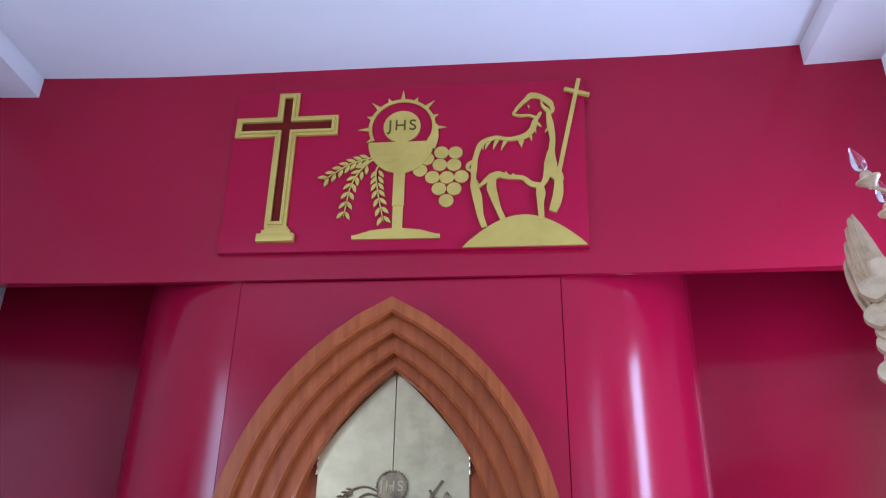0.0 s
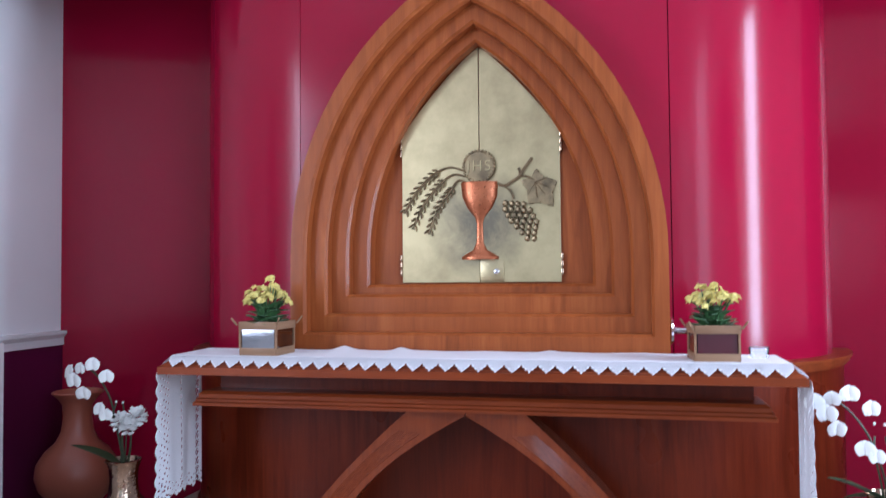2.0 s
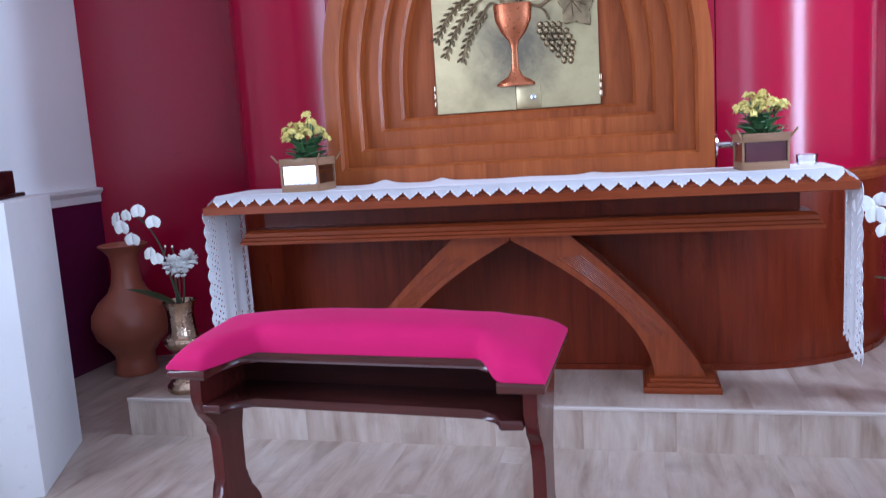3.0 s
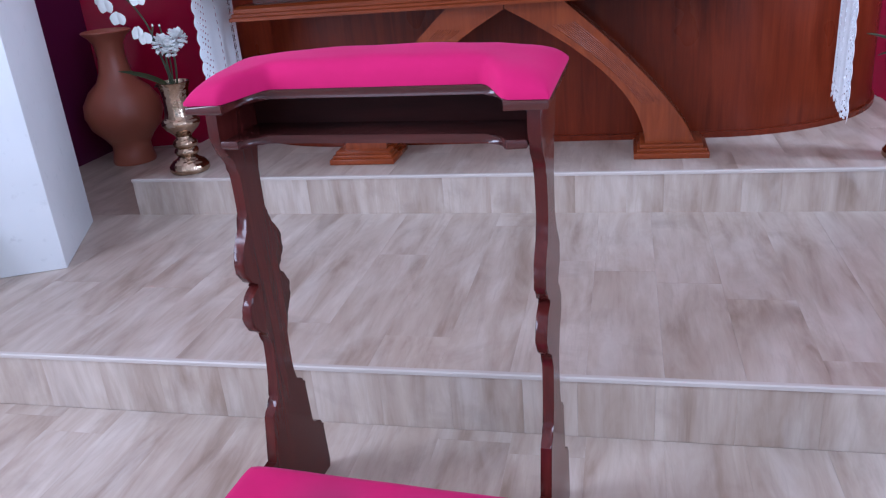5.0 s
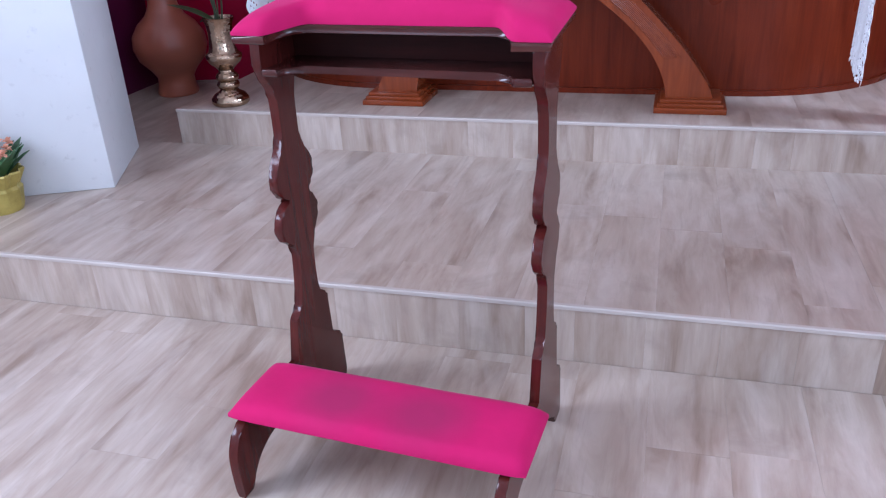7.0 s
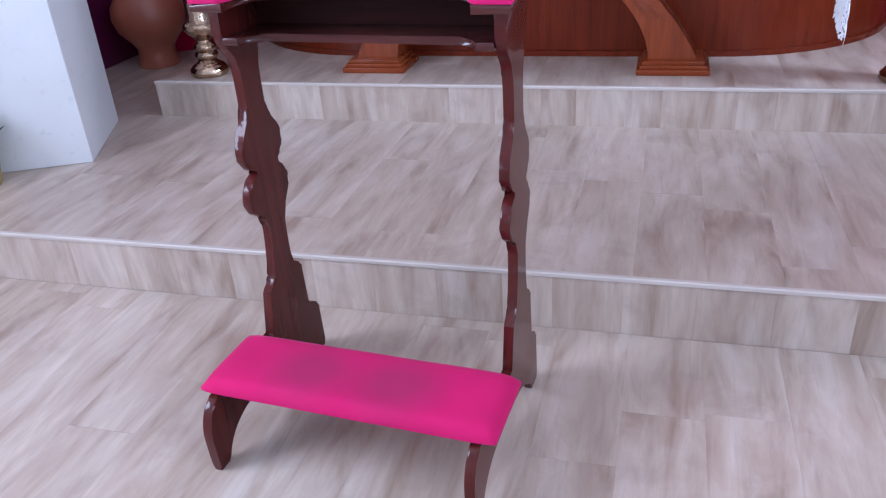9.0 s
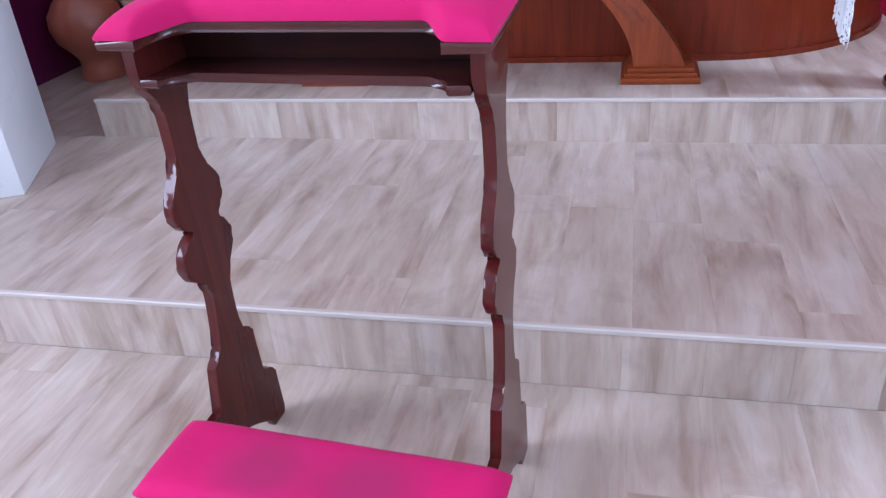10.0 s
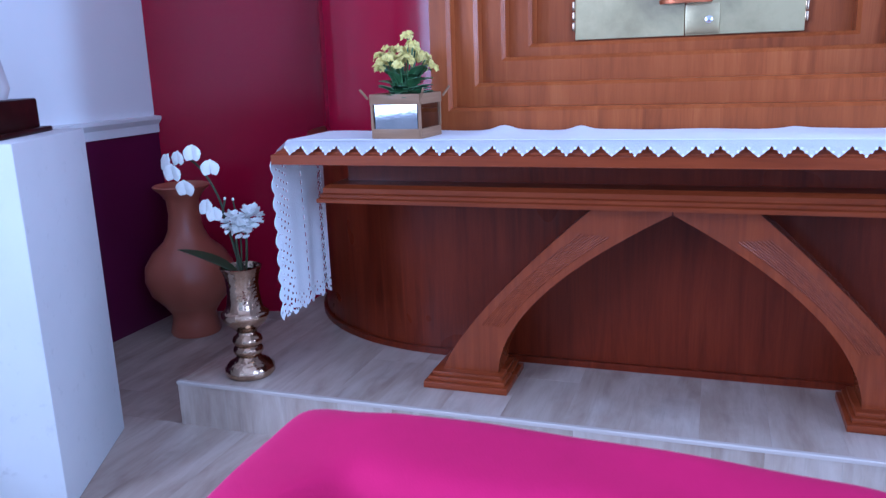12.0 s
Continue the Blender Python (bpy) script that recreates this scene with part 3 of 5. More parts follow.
def lettering(text, size, x, y, z, material, parent, depth=0.004, name="lettering"):
    cu = bpy.data.curves.new("letters", "FONT")
    cu.space_character = 1.22
    cu.body, cu.size, cu.extrude, cu.align_x, cu.align_y = text, size, depth, "CENTER", "CENTER"
    tmp = bpy.data.objects.new("letters", cu)
    scene.collection.objects.link(tmp)
    me = bpy.data.meshes.new_from_object(tmp)
    bpy.data.objects.remove(tmp)
    me.transform(pose(x, y, z, 90, 0, 0))
    me.materials.clear()
    me.materials.append(material)
    ob = new(name, me)
    ob.parent = parent
    return ob


lettering("JHS", 0.062, 0.0, relief - 0.013, 1.835, BRONZE, tabernacle, 0.004)
# wheat ears on the left leaf
for (ax, az), (mx, mz), (bx, bz) in (((-0.055, 1.815), (-0.185, 1.812), (-0.322, 1.648)), ((-0.055, 1.795), (-0.160, 1.770), (-0.286, 1.582)), ((-0.060, 1.775), (-0.120, 1.738), (-0.216, 1.560))):
    bm = bmesh.new()
    pts = [(ax, relief, az), ((ax + mx) / 2, relief - 0.006, (az + mz) / 2 + 0.022), (mx, relief - 0.006, mz), ((mx + bx) / 2 - 0.01, relief - 0.005, (mz + bz) / 2 + 0.01), (bx, relief - 0.003, bz)]
    add_tube(bm, pts, 0.0048, 6, 5)
    path = smooth_path(pts, 8)
    for i in range(len(path) // 2 - 1, len(path), 2):
        d = (path[i] - path[i - 2]).normalized()
        side = Vector((d.z, 0, -d.x))
        for s in (-1, 1):
            c = path[i] + side * s * 0.013 + d * 0.006
            vs = add_blob(bm, (0, 0, 0), 0.0085, (0.62, 0.75, 1.75), 1)
            ang = math.atan2(d.x + side.x * s * 0.55, d.z + side.z * s * 0.55)
            bmesh.ops.rotate(bm, verts=vs, matrix=Matrix.Rotation(ang, 3, "Y"))
            bmesh.ops.translate(bm, vec=c, verts=vs)
    part("wheat_relief", bm, BRONZE_DARK, tabernacle, "dark bronze wheat ear relief")
# vine on the right leaf: stem, leaf and a bunch of grapes
bm = bmesh.new()
add_tube(bm, [(0.070, relief, 1.766), (0.105, relief - 0.006, 1.752), (0.135, relief - 0.006, 1.768), (0.168, relief - 0.006, 1.790), (0.188, relief - 0.006, 1.822), (0.217, relief - 0.004, 1.862)], 0.0068, 6)
add_tube(bm, [(0.168, relief - 0.006, 1.790), (0.168, relief - 0.006, 1.812), (0.162, relief - 0.005, 1.822)], 0.006, 6)
add_tube(bm, [(0.168, relief - 0.005, 1.790), (0.200, relief - 0.007, 1.786), (0.228, relief - 0.006, 1.768)], 0.005, 6)
add_tube(bm, [(0.096, relief, 1.756), (0.128, relief - 0.006, 1.732), (0.142, relief - 0.006, 1.698)], 0.005, 6)
part("vine_relief", bm, BRONZE_DARK, tabernacle, "dark bronze vine stem relief")
bm = bmesh.new()
lobes = []
for k in range(40):
    a = 2 * math.pi * k / 40
    r = 0.058 * (1 + 0.22 * math.cos(5 * a) + 0.08 * math.cos(10 * a) + 0.16 * math.cos(a))
    u, w = 1.18 * r * math.cos(a), 0.98 * r * math.sin(a)
    lobes.append((0.242 + 0.60 * u + 0.80 * w, 1.742 - 0.80 * u + 0.60 * w))
add_prism(bm, lobes, relief - 0.010, relief + 0.004, "y", 0.004)
for a in (-2.35, -1.55, -0.90, -0.25, 0.55):
    add_tube(bm, [(0.230, relief - 0.011, 1.762), (0.236 + 0.052 * math.cos(a), relief - 0.011, 1.752 + 0.052 * math.sin(a))], 0.0025, 5, 2)
part("vine_leaf_relief", bm, BRONZE_DARK, tabernacle, "dark bronze vine leaf relief")
for r in range(7):
    for q in range((4, 5, 5, 5, 4, 3, 2)[r]):
        bm = bmesh.new()
        gx = 0.106 + 0.0255 * q + (0.0, 0.0, 0.011, 0.024, 0.044, 0.068, 0.090)[r] + random.uniform(-.002, .002)
        add_blob(bm, (gx, relief - 0.004, 1.680 - 0.0240 * r - 0.002 * q), 0.0140, (0.95, 0.8, 1.05), 1)
        part("grape_relief", bm, BRONZE_DARK, tabernacle, "dark bronze grape")
# lock plate at the foot of the right leaf
lock = part("lock_plate", box(0.0, 0.098, FACE - 0.006, FACE + 0.002, 1.362, 1.448, 0.002), BRONZE, tabernacle, "bronze lock plate")
part("keyhole", lathe([(0, 0.0), (0.010, 0.0), (0.011, 0.004), (0.006, 0.006), (0, 0.006)], 16), CHROME, lock, "round chrome keyhole")
lock.children[0].matrix_basis = pose(0.068, FACE - 0.006, 1.402, 90)
# chrome knob on the side of the arch
knob = lathe([(0, 0), (0.045, 0.0), (0.052, 0.006), (0.048, 0.014), (0.020, 0.020), (0.013, 0.028), (0.013, 0.060), (0.020, 0.066), (0.020, 0.085), (0, 0.088)], 24)
bmesh.ops.rotate(knob, verts=knob.verts, matrix=Matrix.Rotation(radians(90), 3, "Y"))
bmesh.ops.translate(knob, vec=(0.733, 1.56, 1.175), verts=knob.verts)
part("side_knob", knob, CHROME, tabernacle, "round chrome knob")


# ---- altar table ----
altar = thing("altar_table", pose(0, 0, H2), "cedar altar table with moulded top and reeded pointed-arch legs", "altar")
ALT_F, ALT_B = 1.150, 1.495


def slab(profile, xh, yf, yb):
    """A slab whose edge follows inset-height pairs on front and ends."""
    bm = bmesh.new()
    rows = []
    for g, z in profile:
        rows.append([bm.verts.new(p) for p in ((-xh + g, yf + g, z), (xh - g, yf + g, z), (xh - g, yb, z), (-xh + g, yb, z))])
    for a, b in zip(rows, rows[1:]):
        for k in range(4):
            bm.faces.new((a[k], a[(k + 1) % 4], b[(k + 1) % 4], b[k]))
    bm.faces.new(rows[0])
    bm.faces.new(rows[-1])
    return bm


part("tabletop", slab([(0.035, 0.710), (0.0, 0.715), (0.0, 0.742), (0.010, 0.746), (0.012, 0.750), (0.024, 0.757), (0.032, 0.768), (0.036, 0.776), (0.042, 0.779)], 1.122, ALT_F, ALT_B), CEDAR_X, altar, "", 0.3)
part("frieze", box(-1.0, 1.0, 1.405, 1.49, 0.62, 0.711), DRUM_WOOD, altar)
part("lower_beam", slab([(0.0, 0.580), (0.0, 0.592), (0.008, 0.596), (0.008, 0.605), (0.016, 0.609), (0.016, 0.623), (0.03, 0.634)], 1.055, 1.285, 1.49), CEDAR_X, altar, "", 0.3)

LEG_Y0, LEG_Y1 = 1.345, 1.47


def leg_edge(z, outer):
    """Half-distance of the curved leg's edge from the middle at a height above the dais."""
    if outer:
        t = (z - 0.045) / 0.53
        return 0.215 + 0.465 * (1 - max(0, t) ** 1.3)
    t = (z - 0.045) / 0.515
    return 0.50 * (1 - min(1.0, max(0, t)) ** 1.9) + 0.002


for s in (-1, 1):
    n = 18
    bm = bmesh.new()
    out_pts = [(s * leg_edge(0.045 + 0.5345 * k / n, True), 0.045 + 0.5345 * k / n) for k in range(n + 1)]
    in_pts = [(s * leg_edge(0.045 + 0.515 * k / n, False), 0.045 + 0.515 * k / n) for k in range(n + 1)]
    if s < 0:
        add_prism(bm, out_pts + [(-0.0015, 0.5795)] + in_pts[::-1], LEG_Y0, LEG_Y1, "y")
    else:
        add_prism(bm, out_pts + [(0.0015, 0.5795)] + in_pts[::-1], LEG_Y0, LEG_Y1, "y")
    leg = part("leg", bm, CEDAR_Z, altar, "", 0.35)
    # reeds on the front of the leg
    for q in range(9):
        bm = bmesh.new()
        f = 0.27 + 0.058 * q
        pts = []
        for k in range(13):
            t = 0.30 + 0.56 * k / 12
            zo, zi = 0.045 + 0.532 * t, 0.045 + 0.515 * t
            pts.append((s * (leg_edge(zi, False) * (1 - f) + leg_edge(zo, True) * f), LEG_Y0 + 0.0005, zi * (1 - f) + zo * f))
        add_tube(bm, pts, 0.0034, 6, 0)
        part("reed", bm, CEDAR_Z, leg)
    bm = bmesh.new()
    for g, z0, z1 in ((0.0, 0.0, 0.022), (0.012, 0.022, 0.036), (0.022, 0.036, 0.050)):
        add_box(bm, min(s * (0.462 + g), s * (0.730 - g)), max(s * (0.462 + g), s * (0.730 - g)), 1.292 + g, 1.52 - g, z0, z1, 0.003)
    part("foot", bm, CEDAR_X, leg)


# ---- lace altar cloth ----
cloth = thing("altar_cloth", pose(0, 0, H2 + 0.779), "white crocheted lace cloth with scalloped edge on the altar", "altar cloth")
XC = 1.082


def add_sheet(bm, grid, thick):
    """A closed thin sheet over a grid of points, thickened downwards."""
    up = [[bm.verts.new(p) for p in row] for row in grid]
    dn = [[bm.verts.new((p[0], p[1], p[2] - thick)) for p in row] for row in grid]
    n, m = len(grid), len(grid[0])
    for i in range(n - 1):
        for j in range(m - 1):
            bm.faces.new((up[i][j], up[i + 1][j], up[i + 1][j + 1], up[i][j + 1]))
            bm.faces.new((dn[i][j], dn[i][j + 1], dn[i + 1][j + 1], dn[i + 1][j]))
    for i in range(n - 1):
        bm.faces.new((up[i][0], dn[i][0], dn[i + 1][0], up[i + 1][0]))
        bm.faces.new((up[i][-1], up[i + 1][-1], dn[i + 1][-1], dn[i][-1]))
    for j in range(m - 1):
        bm.faces.new((up[0][j], up[0][j + 1], dn[0][j + 1], dn[0][j]))
        bm.faces.new((up[-1][j], dn[-1][j], dn[-1][j + 1], up[-1][j + 1]))
    return bm


def cloth_top():
    grid = []
    for k in range(153):
        x = -XC + 2 * XC * k / 152
        ripple = 0.0015 + 0.0012 * math.sin(x * 23) + 0.014 * math.exp(-((x + 0.50) / 0.035) ** 2) + 0.012 * math.exp(-((x + 0.27) / 0.03) ** 2) + 0.005 * math.exp(-((x - 0.3) / 0.03) ** 2)
        grid.append([(x, ALT_F + 0.034 + 0.0455 * j, 0.0045 + max(0, ripple) * (j / 6)) for j in range(7)])
    return add_sheet(bmesh.new(), grid, 0.0015)


part("top_panel", cloth_top(), LACE, cloth, "", 0.6)
# zigzag crochet points along the front, draped over the moulded edge
bm = bmesh.new()
NP = 38
for k in range(NP):
    x0 = -XC + 2 * XC * k / NP
    w = 2 * XC / NP
    m = 8
    top = []
    for i in range(m + 1):
        u = i / m
        drop = (0.010 + 0.023 * (1 - abs(2 * u - 1)) ** 0.8) * (1 + 0.06 * math.sin(k * 2.1))
        fall = [(0.033, 0.0035), (0.030 - 0.35 * drop, 0.002 - 0.25 * drop), (0.028 - 0.70 * drop, -0.62 * drop), (0.024 - 0.86 * drop, -drop)]
        top.append([bm.verts.new((x0 + w * u, ALT_F + p - 0.0035, z)) for p, z in fall])
    for a, b in zip(top, top[1:]):
        for j in range(3):
            bm.faces.new((a[j], b[j], b[j + 1], a[j + 1]))
bmesh.ops.solidify(bm, geom=bm.faces[:], thickness=0.0016)
for k in range(NP):
    xm = -XC + 2 * XC * (k + 0.5) / NP
    for q, dx in ((0, 0), (1, -0.011), (1, 0.011), (2, -0.021), (2, 0.021)):
        d = 0.031 - 0.008 * q
        add_blob(bm, (xm + dx, ALT_F + 0.020 - 0.86 * d, -d), 0.0042, (1, 0.6, 1), 1)
part("front_edging", bm, LACE, cloth, "zigzag crochet edging", 0.6)


def hanging_end(s, y0, y1, zlow_front, zlow_back, z_top):
    """The lace end over the table's edge: scalloped front edge, open-work bands, a pointed hem."""
    bm = bmesh.new()
    ny, nz = 46, 70
    grid = {}
    for j in range(nz + 1):
        v = j / nz
        for i in range(ny + 1):
            u = i / ny
            low = zlow_front + (zlow_back - zlow_front) * u + 0.015 * abs(math.sin(u * math.pi * 5))
            z = z_top + (low - z_top) * v
            edge = 0.017 * abs(math.sin(v * math.pi * 9)) * (1 - u) ** 6
            y = y0 - edge + (y1 - y0) * u
            x = s * (0.012 + 0.006 * math.sin(u * 9 + 1.2 * v) * v + 0.004 * math.sin(u * 21) * v)
            grid[i, j] = bm.verts.new((x, y, z))
    for j in range(nz):
        for i in range(ny):
            u = i / ny
            gone = (0.83 < u < 0.93 and (i + j) % 3 != 0 and j % 5 != 0) or (0.05 < u < 0.22 and (i * 2 + j * 3) % 7 == 0) or (0.42 < u < 0.52 and j % 4 in (1, 2) and i % 3 == 1) or (j > nz - 9 and (i + j) % 4 == 0 and j % 2)
            if not gone:
                bm.faces.new((grid[i, j], grid[i + 1, j], grid[i + 1, j + 1], grid[i, j + 1]))
    loose = [v for v in bm.verts if not v.link_faces]
    bmesh.ops.delete(bm, geom=loose, context="VERTS")
    bmesh.ops.solidify(bm, geom=bm.faces[:], thickness=0.0014)
    # raised crochet rosettes down the front border
    for k in range(12):
        zc = z_top + (zlow_front - z_top) * (k + 0.5) / 12
        for q in range(6):
            a = q * math.pi / 3
            add_blob(bm, (s * 0.016, y0 + 0.028 + 0.012 * math.cos(a), zc + 0.013 * math.sin(a)), 0.0055, (0.5, 1, 1), 1)
    return bm


for s in (-1, 1):
    bm = hanging_end(s, 1.172, 1.485, -0.55, -0.545, -0.045) if s < 0 else hanging_end(s, 1.16, 1.36, -0.63, -0.585, -0.045)
    bmesh.ops.translate(bm, vec=(s * 1.118, 0, 0), verts=bm.verts)
    part("hanging_end", bm, LACE, cloth, "lace end hanging over the table's edge", 0.6)
    # cloth bending down over the end moulding
    bm = bmesh.new()
    line = [(XC - 0.003, 0.004), (XC + 0.014, -0.006), (XC + 0.034, -0.022), (XC + 0.046, -0.036), (XC + 0.049, -0.052)]
    rows = [[bm.verts.new((s * px, 1.185 + 0.058 * j, pz)) for j in range(6)] for px, pz in line]
    for a, b in zip(rows, rows[1:]):
        for j in range(5):
            bm.faces.new((a[j], a[j + 1], b[j + 1], b[j]))
    bmesh.ops.solidify(bm, geom=bm.faces[:], thickness=0.0015)
    part("end_fold", bm, LACE, cloth, "", 0.8)


# ---- kneeler ----
kneeler = thing("kneeler", pose(0.042, 0.015, 0, 0, 0, -4.5), "dark rosewood prie-dieu with magenta velvet armrest and kneeling pad", "kneeler")
# side panel: runs of smooth curve that meet in corners and cusps
RUNS = [
    [(-0.393, 0.914), (-0.397, 0.860), (-0.391, 0.836), (-0.368, 0.808), (-0.357, 0.780), (-0.355, 0.715), (-0.360, 0.682), (-0.384, 0.648), (-0.401, 0.615), (-0.394, 0.585), (-0.374, 0.565), (-0.353, 0.555)],
    [(-0.353, 0.555), (-0.379, 0.545), (-0.400, 0.527), (-0.406, 0.503), (-0.396, 0.472), (-0.368, 0.453), (-0.353, 0.432), (-0.353, 0.390), (-0.364, 0.306)],
    [(-0.364, 0.306), (-0.373, 0.291), (-0.400, 0.273)], [(-0.400, 0.273), (-0.412, 0.172)], [(-0.412, 0.172), (-0.640, 0.172)],
    [(-0.640, 0.172), (-0.664, 0.160), (-0.683, 0.132), (-0.691, 0.100), (-0.690, 0.050), (-0.686, 0.0)], [(-0.686, 0.0), (-0.655, 0.0)],
    [(-0.655, 0.0), (-0.640, 0.030), (-0.620, 0.053), (-0.590, 0.071), (-0.540, 0.083), (-0.400, 0.085), (-0.310, 0.065), (-0.270, 0.030), (-0.256, 0.022)],
    [(-0.256, 0.022), (-0.246, 0.0)], [(-0.246, 0.0), (-0.200, 0.0)], [(-0.200, 0.0), (-0.194, 0.018)], [(-0.194, 0.018), (-0.199, 0.118)],
    [(-0.199, 0.118), (-0.206, 0.134), (-0.224, 0.149), (-0.250, 0.160)], [(-0.250, 0.160), (-0.248, 0.262)],
    [(-0.248, 0.262), (-0.255, 0.277), (-0.270, 0.290), (-0.287, 0.300)],
    [(-0.287, 0.300), (-0.289, 0.370), (-0.284, 0.430), (-0.266, 0.458), (-0.248, 0.485), (-0.244, 0.507), (-0.254, 0.532), (-0.281, 0.553)],
    [(-0.281, 0.553), (-0.257, 0.572), (-0.245, 0.600), (-0.249, 0.624), (-0.266, 0.648), (-0.285, 0.672), (-0.288, 0.710), (-0.284, 0.800), (-0.268, 0.832), (-0.252, 0.860), (-0.246, 0.930)],
]
PROFILE = []
for run in RUNS:
    PROFILE += [(p.x, p.y) for p in smooth_path([(a, b, 0) for a, b in run], 3 if len(run) > 2 else 1)[:-1]]
PROFILE.append(RUNS[-1][-1])
for x0, x1 in ((-0.303, -0.282), (0.268, 0.289)):
    part("side_panel", prism(PROFILE, x0, x1, "x", 0.0042), ROSEWOOD, kneeler, "", 0.34)
# back of the book box: the recess's shade is in its near-black colour
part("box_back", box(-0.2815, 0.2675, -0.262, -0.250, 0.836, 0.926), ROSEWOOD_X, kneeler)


def ear_outline(xh, ear, mid, back, n=8):
    """Plan of the armrest: square ears at both ends, the front edge hollowed between them."""
    right = [(xh, back), (xh, ear), (0.241, ear)]
    for k in range(n + 1):
        t = k / n
        e = math.sin(t * math.pi / 2)
        right.append((0.241 - 0.050 * t * t, ear + (mid - ear) * e))
    left = [(-x, y) for x, y in right[::-1]]
    return right + left


def slope(y):
    """Height of the armrest board's underside at a depth."""
    return 0.910 + (y + 0.425) * 0.11


def sloped_board(outline, thick, lift=0.0, bevel=0.003):
    bm = prism(outline, 0.0, thick, "z", bevel)
    for v in bm.verts:
        v.co.z += slope(v.co.y) + lift
    return bm


part("armrest_board", sloped_board(ear_outline(0.310, -0.440, -0.358, -0.236), 0.016, 0.0, 0.005), ROSEWOOD_EDGE, kneeler, "", 0.8)
low = prism(ear_outline(0.2745, -0.398, -0.356, -0.250), 0.837, 0.852, "z", 0.005)
bmesh.ops.translate(low, vec=(-0.007, 0, 0), verts=low.verts)
part("book_shelf", low, ROSEWOOD_EDGE, kneeler, "", 0.8)


def cushion_top():
    """A padded armrest over the same plan, domed and rolled at its edges."""
    bm = bmesh.new()
    nx, ny = 72, 22
    X, back = 0.311, -0.236
    up, dn = [], []
    for i in range(nx + 1):
        u = -1 + 2 * i / nx
        u = math.copysign(1 - (1 - abs(u)) ** 1.35, u)
        x = X * u
        t = min(1.0, max(0.0, (0.250 - abs(x)) / 0.062))
        yf = -0.440 + 0.082 * t * t * (3 - 2 * t)
        col, low_col = [], []
        for j in range(ny + 1):
            v = -1 + 2 * j / ny
            v = math.copysign(1 - (1 - abs(v)) ** 1.6, v)
            y = yf + (back - yf) * (v + 1) / 2
            k = max(0.0, (1 - abs(u) ** 16) * (1 - abs(v) ** 5)) ** 0.5
            h = 0.016 + 0.006 + 0.040 * k * (1 - 0.30 * u * u) + 0.0007 * math.sin(x * 37 + y * 53)
            col.append(bm.verts.new((x, y, slope(y) + h)))
            low_col.append(bm.verts.new((x, y, slope(y) + 0.0165)))
        up.append(col)
        dn.append(low_col)
    for i in range(nx):
        for j in range(ny):
            bm.faces.new((up[i][j], up[i + 1][j], up[i + 1][j + 1], up[i][j + 1]))
            bm.faces.new((dn[i][j], dn[i][j + 1], dn[i + 1][j + 1], dn[i + 1][j]))
        bm.faces.new((up[i][0], dn[i][0], dn[i + 1][0], up[i + 1][0]))
        bm.faces.new((up[i][-1], up[i + 1][-1], dn[i + 1][-1], dn[i][-1]))
    for j in range(ny):
        bm.faces.new((up[0][j], up[0][j + 1], dn[0][j + 1], dn[0][j]))
        bm.faces.new((up[-1][j], dn[-1][j], dn[-1][j + 1], up[-1][j + 1]))
    return bm


part("armrest_cushion", cushion_top(), PINK, kneeler, "magenta velvet cushion", 1.2)
# kneeling pad on its board, which shares the shade-darkened rosewood
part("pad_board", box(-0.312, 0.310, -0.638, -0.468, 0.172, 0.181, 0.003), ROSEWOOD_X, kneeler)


def pad():
    bm = bmesh.new()
    nx, ny = 40, 16
    X, Y0, Y1_, Z = 0.324, -0.652, -0.456, 0.180
    top = {}
    for i in range(nx + 1):
        for j in range(ny + 1):
            u, v = -1 + 2 * i / nx, -1 + 2 * j / ny
            k = (1 - abs(u) ** 14) * (1 - abs(v) ** 6)
            dent = 0.004 * (math.exp(-((u + 0.3) / 0.22) ** 2) + math.exp(-((u - 0.28) / 0.22) ** 2)) * (1 - v * v)
            sq = 1 - 0.012 * (1 - max(0.0, k) ** 0.5)
            top[i, j] = bm.verts.new((X * u * sq, (Y0 + Y1_) / 2 + (Y1_ - Y0) / 2 * v * (1 - 0.05 * (abs(u) ** 20)), Z + 0.008 + 0.025 * max(0.0, k) ** 0.45 - dent))
    for i in range(nx):
        for j in range(ny):
            bm.faces.new((top[i, j], top[i + 1, j], top[i + 1, j + 1], top[i, j + 1]))
    edge = [top[i, 0] for i in range(nx + 1)] + [top[nx, j] for j in range(1, ny + 1)] + [top[i, ny] for i in range(nx - 1, -1, -1)] + [top[0, j] for j in range(ny - 1, 0, -1)]
    low_ring = [bm.verts.new((v.co.x, v.co.y, Z)) for v in edge]
    n = len(edge)
    for i in range(n):
        bm.faces.new((edge[i], edge[(i + 1) % n], low_ring[(i + 1) % n], low_ring[i]))
    bm.faces.new(low_ring)
    return bm


part("kneeling_pad", pad(), PINK_WORN, kneeler, "magenta velvet pad, worn in two dull patches", 1.2)


# ---- pedestals and statues ----
def pedestal(m, label):
    ob = thing("pedestal", m, label, "pedestal", "statue pedestals")
    part("shaft", box(-0.257, 0.257, -0.257, 0.257, 0.0, 0.985, 0.006), PLASTER, ob)
    return ob


PED_L = pose(-1.826, 0.718, H1, 0, 0, 25)
PED_R = pose(2.0, 0.718, H1, 0, 0, -25)
pedestal(PED_L, "grey-white painted square pedestal under a statue")
pedestal(PED_R, "grey-white painted square pedestal under the gilt angel")


